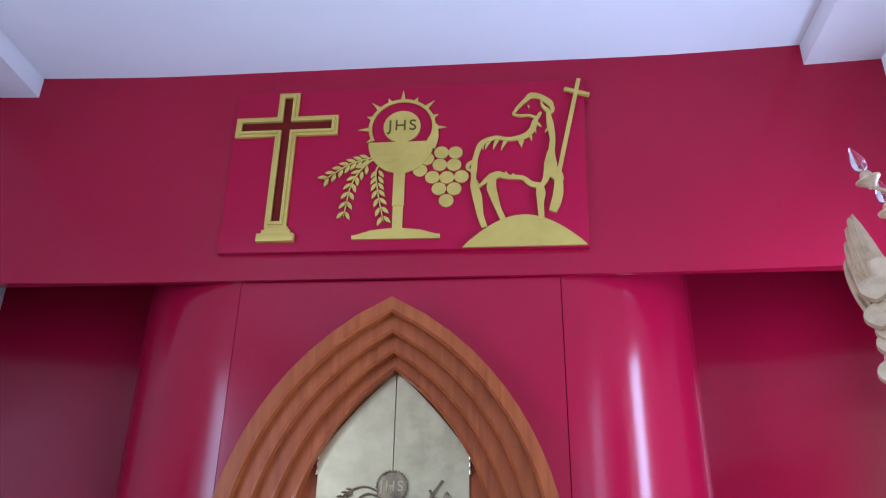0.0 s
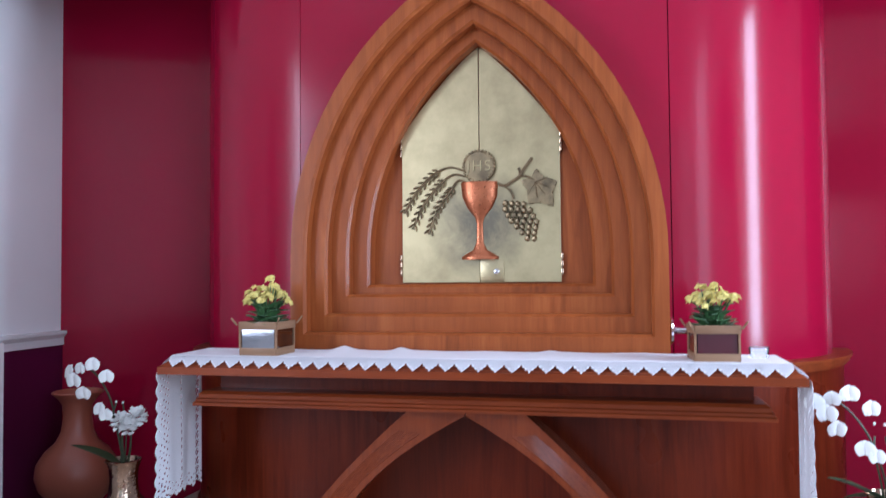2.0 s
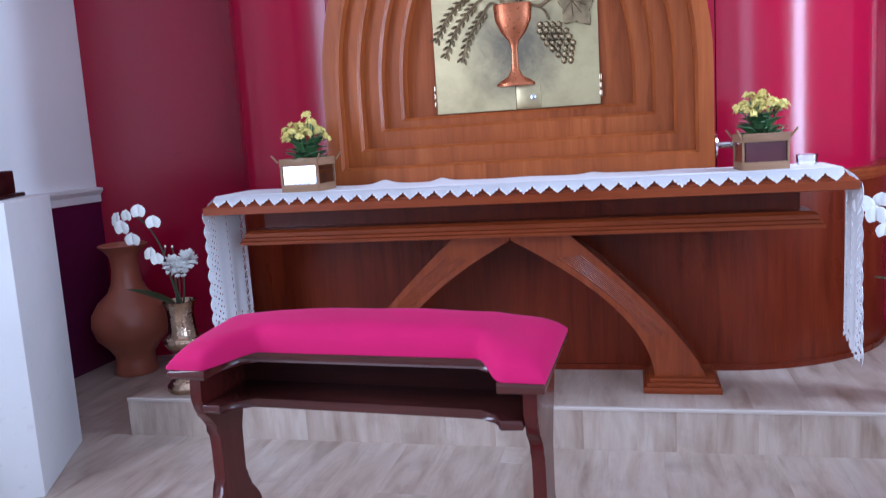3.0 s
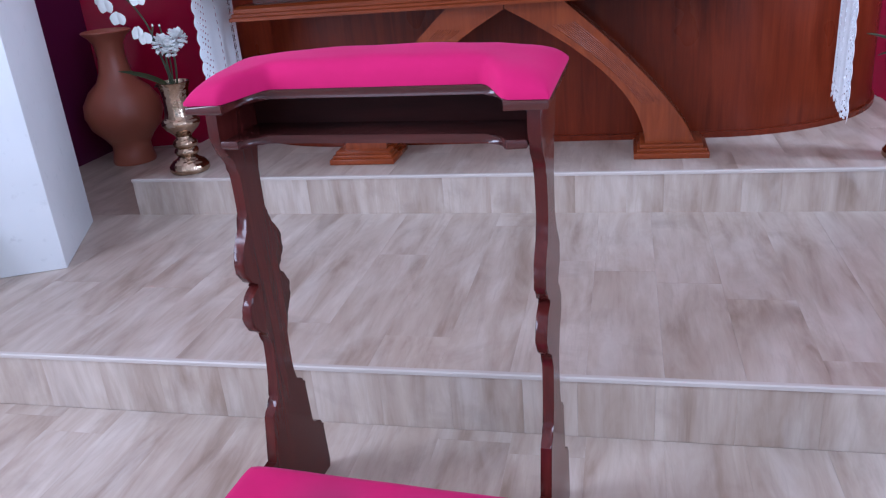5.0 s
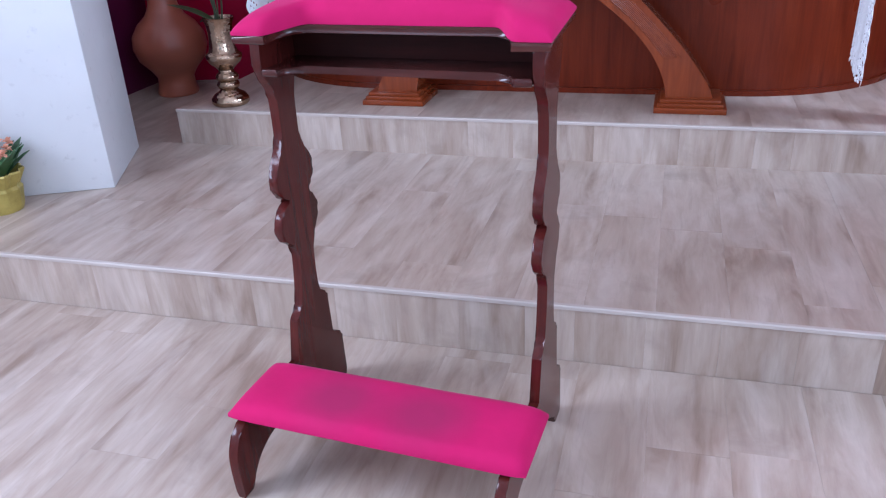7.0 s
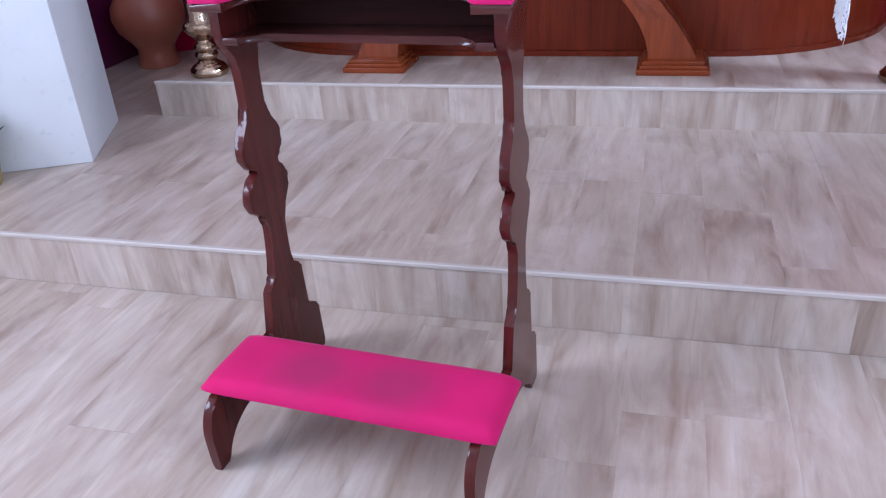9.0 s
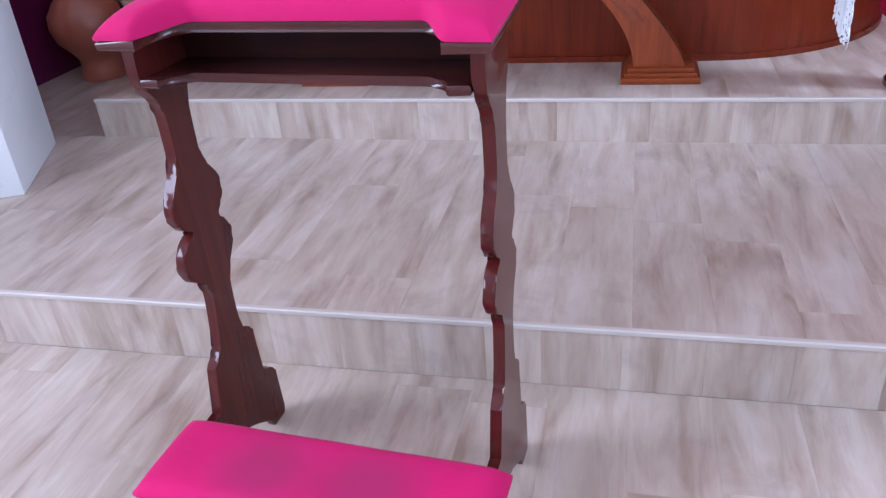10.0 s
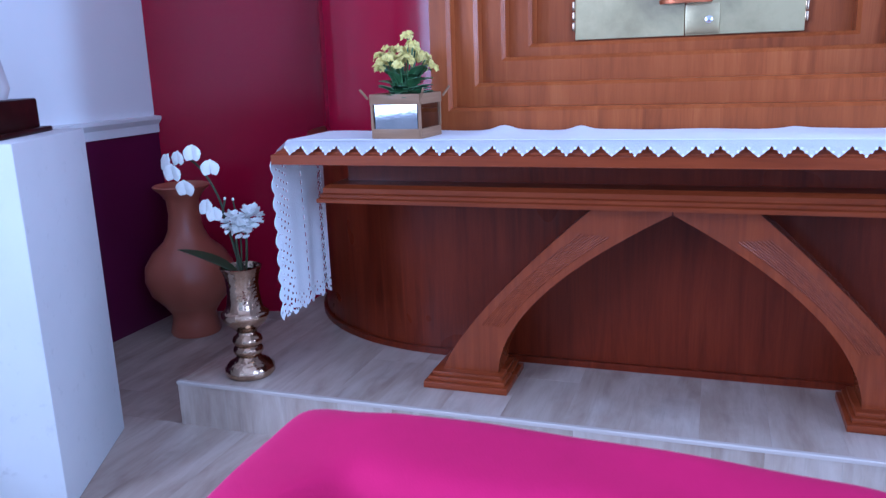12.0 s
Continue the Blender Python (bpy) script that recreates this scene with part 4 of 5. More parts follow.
def statue_base(m):
    ob = thing("statue_plinth", m @ pose(0, 0, 0.985), "dark stained wooden plinth on the pedestal", "plinth")
    part("body", box(-0.168, 0.168, -0.168, 0.168, 0.012, 0.095, 0.006), ROSEWOOD_X, ob)
    part("lip", box(-0.192, 0.192, -0.192, 0.192, 0.0, 0.014, 0.004), ROSEWOOD_X, ob)
    return ob


statue_base(PED_L)
statue_base(PED_R)

# robed figure: only its hem and toe can be seen
bm = lathe([(0, 0.0), (0.14, 0.0), (0.15, 0.03), (0.135, 0.12), (0.12, 0.3), (0.115, 0.5), (0.125, 0.72), (0.13, 0.85), (0.10, 0.95), (0.05, 1.0), (0.045, 1.03), (0.075, 1.08), (0.085, 1.15), (0.06, 1.22), (0, 1.24)], 40)
for v in bm.verts:
    a = math.atan2(v.co.y, v.co.x)
    v.co.x *= 1 + 0.07 * math.sin(a * 9 + v.co.z * 3) * (v.co.z < 0.9)
    v.co.y *= 1 + 0.07 * math.sin(a * 9 + v.co.z * 3) * (v.co.z < 0.9)
st = part("robed_statue", bm, STATUE_WHITE, None, "", 1.0)
st.matrix_world = PED_L @ pose(0, 0, 0.985 + 0.0955)
tagged(st, "plain painted plaster robed statue on a dark plinth", "statue")

# gilt angel: a plain robed column with raised wings
bm = lathe([(0, 0.0), (0.16, 0.0), (0.165, 0.04), (0.14, 0.2), (0.12, 0.5), (0.11, 0.75), (0.13, 0.95), (0.12, 1.1), (0.05, 1.18), (0.05, 1.22), (0.08, 1.28), (0.088, 1.35), (0.06, 1.42), (0, 1.44)], 36)
for v in bm.verts:
    a = math.atan2(v.co.y, v.co.x)
    v.co.x *= 1 + 0.06 * math.sin(a * 8 + v.co.z * 3) * (v.co.z < 1.05)
ANGEL = PED_R @ pose(-0.02, 0, 0.985 + 0.0955)


def wing():
    """A raised wing: long primaries fanned upward over rows of rounded coverts."""
    w = bmesh.new()
    for q in range(9):
        f = q / 8
        rise = 0.17 * math.sin(min(1.0, f * 2.0) * math.pi / 2) - 0.42 * max(0.0, f - 0.5)
        root = Vector((1.668 + 0.020 * q, 0.665 - 0.006 * (q % 2), 2.17 - 0.012 * q))
        add_leaf(w, root, (1.656 + 0.014 * q, 0.80, 2.455 + rise), 0.074, 0.0, 0.20, 12, 0.016)
    for row in range(9):
        for q in range(6):
            x = 1.652 + 0.045 * q + 0.010 * math.sin(row * 1.9) + (0.022 if row % 2 else 0.0)
            z = 2.335 - 0.046 * row - 0.012 * q
            add_leaf(w, (x + 0.012, 0.672 - 0.004 * row, z), (x, 0.640 - 0.004 * row, z - 0.088), 0.082, 0.0, -0.22, 9, 0.02)
    # shoulder of the wing behind the feathers
    add_tube(w, [(1.72, 0.715, 2.40), (1.72, 0.70, 2.22), (1.76, 0.69, 2.05), (1.90, 0.70, 1.98)], 0.042, 10)
    w.transform(ANGEL.inverted())
    return w


left_wing = wing()
spare = bpy.data.meshes.new("spare")
left_wing.to_mesh(spare)
bm.from_mesh(spare)
left_wing.transform(Matrix.Scale(-1, 4, (1, 0, 0)))
left_wing.to_mesh(spare)
bm.from_mesh(spare)
left_wing.free()
bpy.data.meshes.remove(spare)
angel = part("angel_statue", bm, STATUE_GOLD, None, "", 1.0)
angel.matrix_world = ANGEL
tagged(angel, "plain gilt plaster angel with raised wings on a pedestal", "statue")


def candle_lamp(m):
    ob = thing("candle_lamp", m, "gilt lamp arm with a clear candle bulb held by the angel", "lamp", "angel lamps")
    bm = add_tube(bmesh.new(), [(0.02, 0.0, -0.34), (0.06, 0.0, -0.20), (0.045, 0, -0.08), (0, 0, -0.03)], 0.007, 8)
    part("arm", bm, STATUE_GOLD, ob)
    part("cup", lathe([(0, -0.036), (0.012, -0.034), (0.018, -0.022), (0.040, -0.004), (0.041, 0.002), (0.020, 0.004), (0.020, 0.018), (0.014, 0.030), (0, 0.030)], 24), STATUE_GOLD, ob)
    bulb = part("bulb", lathe([(0.011, 0.030), (0.020, 0.045), (0.024, 0.062), (0.020, 0.085), (0.010, 0.112), (0.003, 0.130), (0, 0.134)], 20), BULB, ob, "clear glass candle bulb")
    bulb.visible_shadow = False
    part("filament", add_tube(bmesh.new(), [(0, 0, 0.03), (0.003, 0, 0.055), (-0.003, 0, 0.075), (0, 0, 0.085)], 0.0015, 5), BRASS, ob)
    return ob


lamp_a = candle_lamp(pose(1.742, 0.70, 2.703, 0, -16, 0))
copy_thing(lamp_a, pose(1.830, 0.78, 2.62, 0, -8, 0))


# ---- emblems on the crimson board ----
BOARD_F = 1.568
board = thing("emblem_board", pose(0, 0, 0), "raised crimson board above the altar", "wall board")
part("panel", prism([(-0.872, 2.893), (0.888, 2.885), (0.915, 3.822), (-0.880, 3.822)], BOARD_F, 1.606, "y", 0.003), CRIMSON_BOARD, board)


def em(x, z):
    """Board coordinates to the room."""
    return (0.536 + (x - 0.536) * 1.031, 1.339 + (z - 1.339) * 1.031)


EF = BOARD_F - 0.010            # face of the sheet emblems

cross = thing("cross_emblem", None, "gold framed cross with a wine-red inlay on the board", "emblem")


def cross_outline(g):
    """The cross's outline shrunk by g."""
    a, b = 0.052 - g, 0.056 - g
    cx, zc = -0.565, 3.527
    left, right, top, foot = -0.822 + g, -0.306 - g, 3.725 - g, 2.965 + g
    return [em(x, z) for x, z in ((cx - a, foot), (cx + a, foot), (cx + a, zc - b), (right, zc - b), (right, zc + b), (cx + a, zc + b), (cx + a, top), (cx - a, top), (cx - a, zc + b), (left, zc + b), (left, zc - b), (cx - a, zc - b))]


bm = add_strip(bmesh.new(), cross_outline(0.0), cross_outline(0.016), EF - 0.004, BOARD_F)
add_strip(bm, cross_outline(0.016), cross_outline(0.030), EF - 0.012, BOARD_F)
part("frame", bm, GOLD, cross, "", 0.3)
part("inlay", prism(cross_outline(0.030), EF + 0.004, BOARD_F - 0.0005, "y"), DOOR_RED, cross, "wine-red inlay")
bm = bmesh.new()
for hw, z0, z1, d in ((0.055, 2.951, 2.970, 0.018), (0.068, 2.930, 2.951, 0.024), (0.088, 2.890, 2.930, 0.030)):
    p, q = em(-0.557 - hw, z0), em(-0.557 + hw, z1)
    add_box(bm, p[0], q[0], BOARD_F - d, BOARD_F - 0.0005, p[1], q[1], 0.002)
part("foot", bm, GOLD, cross)

chalice = thing("chalice_emblem", None, "flat gold chalice with host, rays, wheat and grapes on the board", "emblem")
hx, hz = em(0.013, 3.495)
host = part("host", add_disc(bmesh.new(), hx, hz + 0.008, 0.094, 0.094, EF, 0.009, 40), GOLD, chalice)
lettering("JHS", 0.088, hx + 0.002, EF - 0.0005, hz + 0.012, DARK_INK, chalice, 0.002)
bm = bmesh.new()
ringn = 44
arc = [radians(-28 + 236 * k / ringn) for k in range(ringn + 1)]
rr = 0.170
pts_o = [(hx + rr * math.cos(a), hz + 0.005 + rr * math.sin(a)) for a in arc]
pts_i = [(hx + (rr - 0.017) * math.cos(a), hz + 0.005 + (rr - 0.017) * math.sin(a)) for a in arc]
add_prism(bm, pts_o + pts_i[::-1], EF + 0.001, EF + 0.008, "y")
part("halo", bm, GOLD, chalice, "", 0)
for deg, ln in ((-2, 0.055), (21, 0.026), (44, 0.055), (67, 0.026), (90, 0.060), (113, 0.026), (136, 0.055), (159, 0.026), (182, 0.055), (205, 0.026)):
    a = radians(deg)
    c0, s0 = math.cos(a), math.sin(a)
    w = 0.012
    tri = [(hx + (rr - 0.004) * c0 - s0 * w, hz + 0.005 + (rr - 0.004) * s0 + c0 * w), (hx + (rr + ln) * c0, hz + 0.005 + (rr + ln) * s0), (hx + (rr - 0.004) * c0 + s0 * w, hz + 0.005 + (rr - 0.004) * s0 - c0 * w)]
    part("ray", prism(tri, EF + 0.002, EF + 0.009, "y"), GOLD, chalice, "", 0)
cup = []
for k in range(21):
    a = math.pi + math.pi * k / 20
    cup.append(em(0.012 + 0.160 * math.cos(a) * (1.0), 3.414 + 0.175 * math.sin(a)))
bm = prism(cup, EF - 0.002, EF + 0.008, "y")
part("cup", bm, GOLD, chalice)
bm = bmesh.new()
for hw, z0, z1, d in ((0.027, 3.063, 3.255, 0.0), (0.024, 2.94, 3.063, 0.001)):
    p, q = em(0.010 - hw, z0), em(0.010 + hw, z1)
    add_box(bm, p[0], q[0], EF + 0.001 - 0.004 * (hw > 0.025), EF + 0.008, p[1], q[1])
part("stem", bm, GOLD, chalice)
base_pts = [em(x, z) for x, z in ((-0.199, 2.895), (0.209, 2.892), (0.209, 2.912), (0.19, 2.914), (0.12, 2.936), (0.04, 2.946), (-0.03, 2.946), (-0.11, 2.938), (-0.18, 2.916), (-0.199, 2.914))]
part("base", prism(base_pts, EF - 0.004, EF + 0.008, "y"), GOLD, chalice)
# hand-like vine end beside the cup
bm = add_ribbon(bmesh.new(), [em(0.150, 3.38), em(0.172, 3.44), em(0.182, 3.51)], [0.06, 0.045, 0.012], EF - 0.001, 0.008)
part("vine_end", bm, GOLD, chalice)
for (ax, az), (mx, mz), (bx, bz) in (((-0.126, 3.330), (-0.235, 3.295), (-0.352, 3.215)), ((-0.14, 3.305), (-0.215, 3.19), (-0.244, 3.015)), ((-0.096, 3.275), (-0.090, 3.15), (-0.055, 2.985))):
    bm = bmesh.new()
    ctrl = [em(ax + 0.11, az + 0.05), em(ax, az), em(mx, mz), em(bx, bz)]
    add_ribbon(bm, ctrl, [0.008, 0.008, 0.006, 0.004], EF - 0.003, 0.010)
    path = smooth_path([(a, b, 0) for a, b in ctrl[1:]], 7)
    for i in range(2, len(path), 2):
        d = (path[i] - path[i - 1]).normalized()
        sd = Vector((-d.y, d.x, 0))
        for s in (-1, 1):
            c = path[i - 1] + sd * s * 0.006
            tipp = c + d * 0.040 + sd * s * 0.026
            midl = (c + tipp) / 2
            add_ribbon(bm, [(c.x, c.y), (midl.x, midl.y), (tipp.x, tipp.y)], [0.003, 0.019, 0.017, 0.002], EF - 0.001 - 0.0004 * s, 0.008, 4)
    part("wheat_ear", bm, GOLD, chalice)
for k, (gx, gz) in enumerate(((0.209, 3.347), (0.276, 3.344), (0.202, 3.279), (0.270, 3.276), (0.168, 3.212), (0.236, 3.209), (0.305, 3.211), (0.200, 3.149), (0.271, 3.147), (0.235, 3.085), (0.108, 3.252), (0.140, 3.315))):
    x, z = em(gx, gz)
    part("grape", add_disc(bmesh.new(), x, z, 0.0355, 0.0345, EF + 0.0006 * (k % 3), 0.008, 28), GOLD, chalice, "", 0.3)

# lamb emblem: one plain cut-out shape on its mound
lamb = bmesh.new()
mound = []
for k in range(25):
    t = k / 24
    mound.append(em(0.311 + 0.560 * t, 2.842 + 0.158 * math.sin(math.pi * t) ** 0.9))
mound_bm = bmesh.new()
add_prism(mound_bm, mound, EF - 0.002, EF + 0.008, "y")
strokes = [
    ([(0.557, 3.556), (0.578, 3.588), (0.620, 3.634), (0.646, 3.656), (0.690, 3.646), (0.730, 3.612), (0.744, 3.584)], [0.012, 0.016, 0.022, 0.034, 0.028, 0.034, 0.020]),
    ([(0.700, 3.640), (0.694, 3.610), (0.708, 3.578), (0.735, 3.562), (0.748, 3.586)], [0.010, 0.012, 0.020, 0.030, 0.020]),
    ([(0.557, 3.564), (0.559, 3.548), (0.592, 3.540), (0.630, 3.540), (0.668, 3.526), (0.682, 3.546), (0.690, 3.556)], [0.010, 0.014, 0.013, 0.012, 0.016, 0.018, 0.010]),
    ([(0.626, 3.600), (0.632, 3.590), (0.630, 3.582)], [0.003, 0.009, 0.003]),
    ([(0.668, 3.530), (0.657, 3.500), (0.642, 3.455), (0.605, 3.422), (0.543, 3.409), (0.500, 3.412)], [0.018, 0.026, 0.030, 0.028, 0.020, 0.018]),
    ([(0.512, 3.411), (0.462, 3.418), (0.400, 3.388), (0.373, 3.315), (0.364, 3.250), (0.362, 3.192)], [0.018, 0.020, 0.026, 0.024, 0.030, 0.020]),
    ([(0.372, 3.300), (0.340, 3.275), (0.335, 3.252), (0.352, 3.238)], [0.010, 0.020, 0.016, 0.010]),
    ([(0.362, 3.210), (0.366, 3.155), (0.380, 3.095), (0.393, 3.006), (0.412, 2.940)], [0.020, 0.038, 0.044, 0.030, 0.026]),
    ([(0.385, 3.150), (0.412, 3.175), (0.447, 3.200), (0.480, 3.214), (0.525, 3.200), (0.591, 3.192), (0.629, 3.160), (0.681, 3.146)], [0.010, 0.020, 0.040, 0.034, 0.022, 0.022, 0.028, 0.030]),
    ([(0.452, 3.196), (0.446, 3.145), (0.458, 3.095), (0.476, 3.033), (0.500, 2.972)], [0.034, 0.046, 0.038, 0.026, 0.026]),
    ([(0.668, 3.160), (0.672, 3.110), (0.669, 3.056), (0.671, 2.970)], [0.030, 0.044, 0.030, 0.026]),
    ([(0.680, 3.150), (0.700, 3.190), (0.716, 3.264), (0.728, 3.330)], [0.020, 0.030, 0.046, 0.034]),
    ([(0.722, 3.566), (0.730, 3.484), (0.738, 3.404), (0.730, 3.330), (0.728, 3.264), (0.742, 3.200)], [0.016, 0.034, 0.026, 0.030, 0.050, 0.040]),
    ([(0.700, 3.215), (0.745, 3.205), (0.762, 3.170)], [0.030, 0.060, 0.040]),
    ([(0.758, 3.195), (0.752, 3.110), (0.738, 3.055), (0.722, 3.012)], [0.036, 0.046, 0.044, 0.034]),
    ([(0.760, 3.217), (0.800, 3.395), (0.840, 3.570), (0.879, 3.742)], [0.020, 0.020, 0.020, 0.020]),
    ([(0.806, 3.685), (0.866, 3.665), (0.926, 3.645)], [0.020, 0.020, 0.020]),
]
for k, (pts, ws) in enumerate(strokes):
    add_ribbon(lamb, [em(*p) for p in pts], [w * 1.03 for w in ws], EF - 0.0004 * k, 0.009 + 0.0004 * k, 6)
# tufts of fleece along the back and chest
for k, (tx, tz, dx, dz) in enumerate(((0.405, 3.390, 0.002, -0.035), (0.440, 3.408, -0.022, -0.050), (0.478, 3.412, -0.022, -0.056), (0.520, 3.408, -0.026, -0.058), (0.580, 3.410, 0.012, -0.050), (0.598, 3.415, -0.004, -0.040), (0.630, 3.438, 0.010, -0.044), (0.648, 3.470, 0.014, -0.030), (0.660, 3.500, 0.028, -0.026), (0.730, 3.470, -0.026, -0.030), (0.520, 3.208, -0.008, 0.026), (0.556, 3.198, -0.010, 0.024), (0.366, 3.190, 0.026, -0.034))):
    add_ribbon(lamb, [em(tx, tz), em(tx + dx * 0.6, tz + dz * 0.5), em(tx + dx, tz + dz)], [0.020, 0.014, 0.002], EF + 0.0012 + 0.0002 * k, 0.006, 4)
lamb_ob = thing("lamb_emblem", pose(0, 0, 0), "flat gold cut-out lamb with a cross staff on the board", "emblem")
part("lamb", lamb, GOLD, lamb_ob, "", 0)
part("mound", mound_bm, GOLD, lamb_ob, "", 0)


# ---- flower boxes on the altar ----
def round_leaf(bm, root, heading, length, width, lift):
    """A broad fleshy leaf with a scalloped rim, cupped along its length."""
    out = Vector((math.cos(heading), math.sin(heading), 0))
    side = Vector((-out.y, out.x, 0))
    rise = Vector((0, 0, 1))
    n, rows = 9, []
    for i in range(n):
        t = i / (n - 1)
        w = width * 0.5 * max(0.08, math.sin(math.pi * (0.04 + 0.92 * t ** 0.8)) ** 0.6) * (1 + 0.07 * (i % 2))
        bend = lift * (1 - 0.45 * t)
        c = Vector(root) + (out * math.cos(bend) + rise * math.sin(bend)) * length * t
        nor = -out * math.sin(bend) + rise * math.cos(bend)
        rows.append([(c + side * w * q + nor * (0.16 * w * abs(q) - 0.0), nor) for q in (-1, -0.5, 0, 0.5, 1)])
    up = [[bm.verts.new(p) for p, nn in r] for r in rows]
    dn = [[bm.verts.new(p - nn * 0.0016) for p, nn in r] for r in rows]
    for i in range(n - 1):
        for q in range(4):
            bm.faces.new((up[i][q], up[i + 1][q], up[i + 1][q + 1], up[i][q + 1]))
            bm.faces.new((dn[i][q], dn[i][q + 1], dn[i + 1][q + 1], dn[i + 1][q]))
        for q in (0, 4):
            bm.faces.new((up[i][q], dn[i][q], dn[i + 1][q], up[i + 1][q]))
    return bm


def flower_box(m, label, seed, pane_mat):
    rng = random.Random(seed)
    ob = thing("flower_box", m, label, "flower pot", "flower boxes on the altar")
    w, h = 0.071, 0.120
    body = part("box", box(-w + 0.006, w - 0.006, -w + 0.006, w - 0.006, 0.004, h - 0.02, 0.0), SOIL, ob)
    for k in range(4):
        pane = part("mirror_pane", box(-w + 0.008, w - 0.008, -w + 0.001, -w + 0.0055, 0.026, h - 0.026), pane_mat, ob, "glossy pane", 0)
        pane.matrix_basis = pose(0, 0, 0, 0, 0, 90 * k)
        for z0, z1, g in ((0.0, 0.027, 0.0), (h - 0.028, h, 0.002)):
            slat = part("slat", box(-w - g, w + g, -w - 0.004 - g, -w + 0.003, z0, z1, 0.0015), PALE_WOOD, ob)
            slat.matrix_basis = pose(0, 0, 0, 0, 0, 90 * k)
        post = part("corner_post", box(-w - 0.003, -w + 0.004, -w - 0.003, -w + 0.004, 0.027, h - 0.028), PALE_WOOD, ob)
        post.matrix_basis = pose(0, 0, 0, 0, 0, 90 * k)
    for k in range(4):
        a = radians(45 + 90 * k)
        bm = bmesh.new()
        add_tube(bm, [(w * 1.1 * math.copysign(1, math.cos(a)), w * 1.1 * math.copysign(1, math.sin(a)), h - 0.012), (w * 1.32 * math.copysign(1, math.cos(a)), w * 1.32 * math.copysign(1, math.sin(a)), h + 0.014)], 0.0035, 6, 2)
        part("corner_twig", bm, PALE_WOOD, ob)
    bm = bmesh.new()
    for k in range(40):
        a = k * 2.399 + rng.uniform(-0.3, 0.3)
        r = rng.uniform(0.005, 0.034)
        z = h - 0.02 + 0.075 * rng.random() ** 1.6
        round_leaf(bm, (r * math.cos(a), r * math.sin(a), z), a, rng.uniform(0.048, 0.066), rng.uniform(0.040, 0.056), rng.uniform(0.15, 1.3))
    part("leaves", bm, LEAF, ob, "fleshy green leaves")
    petals = bmesh.new()
    heads = []
    for k in range(24):
        a = k * 2.399 + rng.uniform(-0.2, 0.2)
        r = 0.084 * math.sqrt((k + 0.5) / 24)
        top = Vector((r * math.cos(a), r * math.sin(a), h + 0.146 - 0.75 * r + rng.uniform(-0.034, 0.010)))
        bm = bmesh.new()
        add_tube(bm, [(0.3 * r * math.cos(a), 0.3 * r * math.sin(a), h), (0.7 * r * math.cos(a), 0.7 * r * math.sin(a), h + 0.06), top], 0.0022, 5, 3)
        part("flower_stem", bm, LEAF, ob)
        heads.append(top)
    for top in heads:
        for q in range(11):
            d = Vector((rng.gauss(0, 1), rng.gauss(0, 1), abs(rng.gauss(0, 0.8)) + 0.25)).normalized()
            c = top + d * rng.uniform(0.010, 0.020)
            u = d.orthogonal().normalized()
            u.rotate(Matrix.Rotation(rng.uniform(0, 6.3), 3, d))
            v = d.cross(u)
            sz = rng.uniform(0.0068, 0.0098)
            for p in range(4):
                e = (math.cos(p * math.pi / 2) * u + math.sin(p * math.pi / 2) * v)
                f = d.cross(e)
                quad = [c, c + e * sz * 0.7 + f * sz * 0.55 + d * 0.001, c + e * sz * 1.35 + d * 0.0015, c + e * sz * 0.7 - f * sz * 0.55 + d * 0.001]
                vs = [petals.verts.new(x) for x in quad]
                lo = [petals.verts.new(x - d * 0.0012) for x in quad]
                petals.faces.new(vs)
                petals.faces.new(lo[::-1])
                for i in range(4):
                    petals.faces.new((vs[i], lo[i], lo[(i + 1) % 4], vs[(i + 1) % 4]))
    part("blossoms", petals, YELLOW, ob, "clusters of small yellow blossoms", 0)
    return ob


TOP = H2 + 0.779 + 0.0045
flower_box(pose(-0.740, 1.275, TOP, 0, 0, -3) @ Matrix.Scale(1.03, 4), "wood-edged mirrored flower box with yellow kalanchoe on the lace cloth", 5, MIRROR)
flower_box(pose(0.856, 1.280, TOP, 0, 0, 4) @ Matrix.Scale(0.98, 4), "wood-edged dark-paned flower box with yellow kalanchoe on the lace cloth", 11, MAROON_PANE)

# small clear glass on the cloth
cupg = thing("drinking_glass", pose(1.012, 1.36, TOP) @ Matrix.Diagonal((1, 1, 0.7, 1)), "small clear glass tumbler on the lace cloth", "glass")
g = part("bowl", lathe([(0, 0.004), (0.026, 0.004), (0.028, 0.008), (0.031, 0.05), (0.033, 0.052), (0.034, 0.05), (0.030, 0.002), (0.026, 0.0), (0, 0.0)], 28), GLASS, cupg)
g.visible_shadow = False


# ---- vases ----
clay = thing("clay_vase", pose(-2.075, 1.965, H1), "tall terracotta floor vase with flared lip in the corner", "vase")
part("body", lathe([(0, 0.004), (0.105, 0.0), (0.110, 0.012), (0.098, 0.06), (0.096, 0.095), (0.122, 0.135), (0.172, 0.19), (0.193, 0.255), (0.187, 0.315), (0.150, 0.375), (0.100, 0.420), (0.076, 0.470), (0.066, 0.54), (0.070, 0.60), (0.092, 0.635), (0.116, 0.655), (0.120, 0.663), (0.112, 0.668), (0.070, 0.62), (0.062, 0.54), (0, 0.5)], 56), TERRACOTTA, clay, "", 1.0)


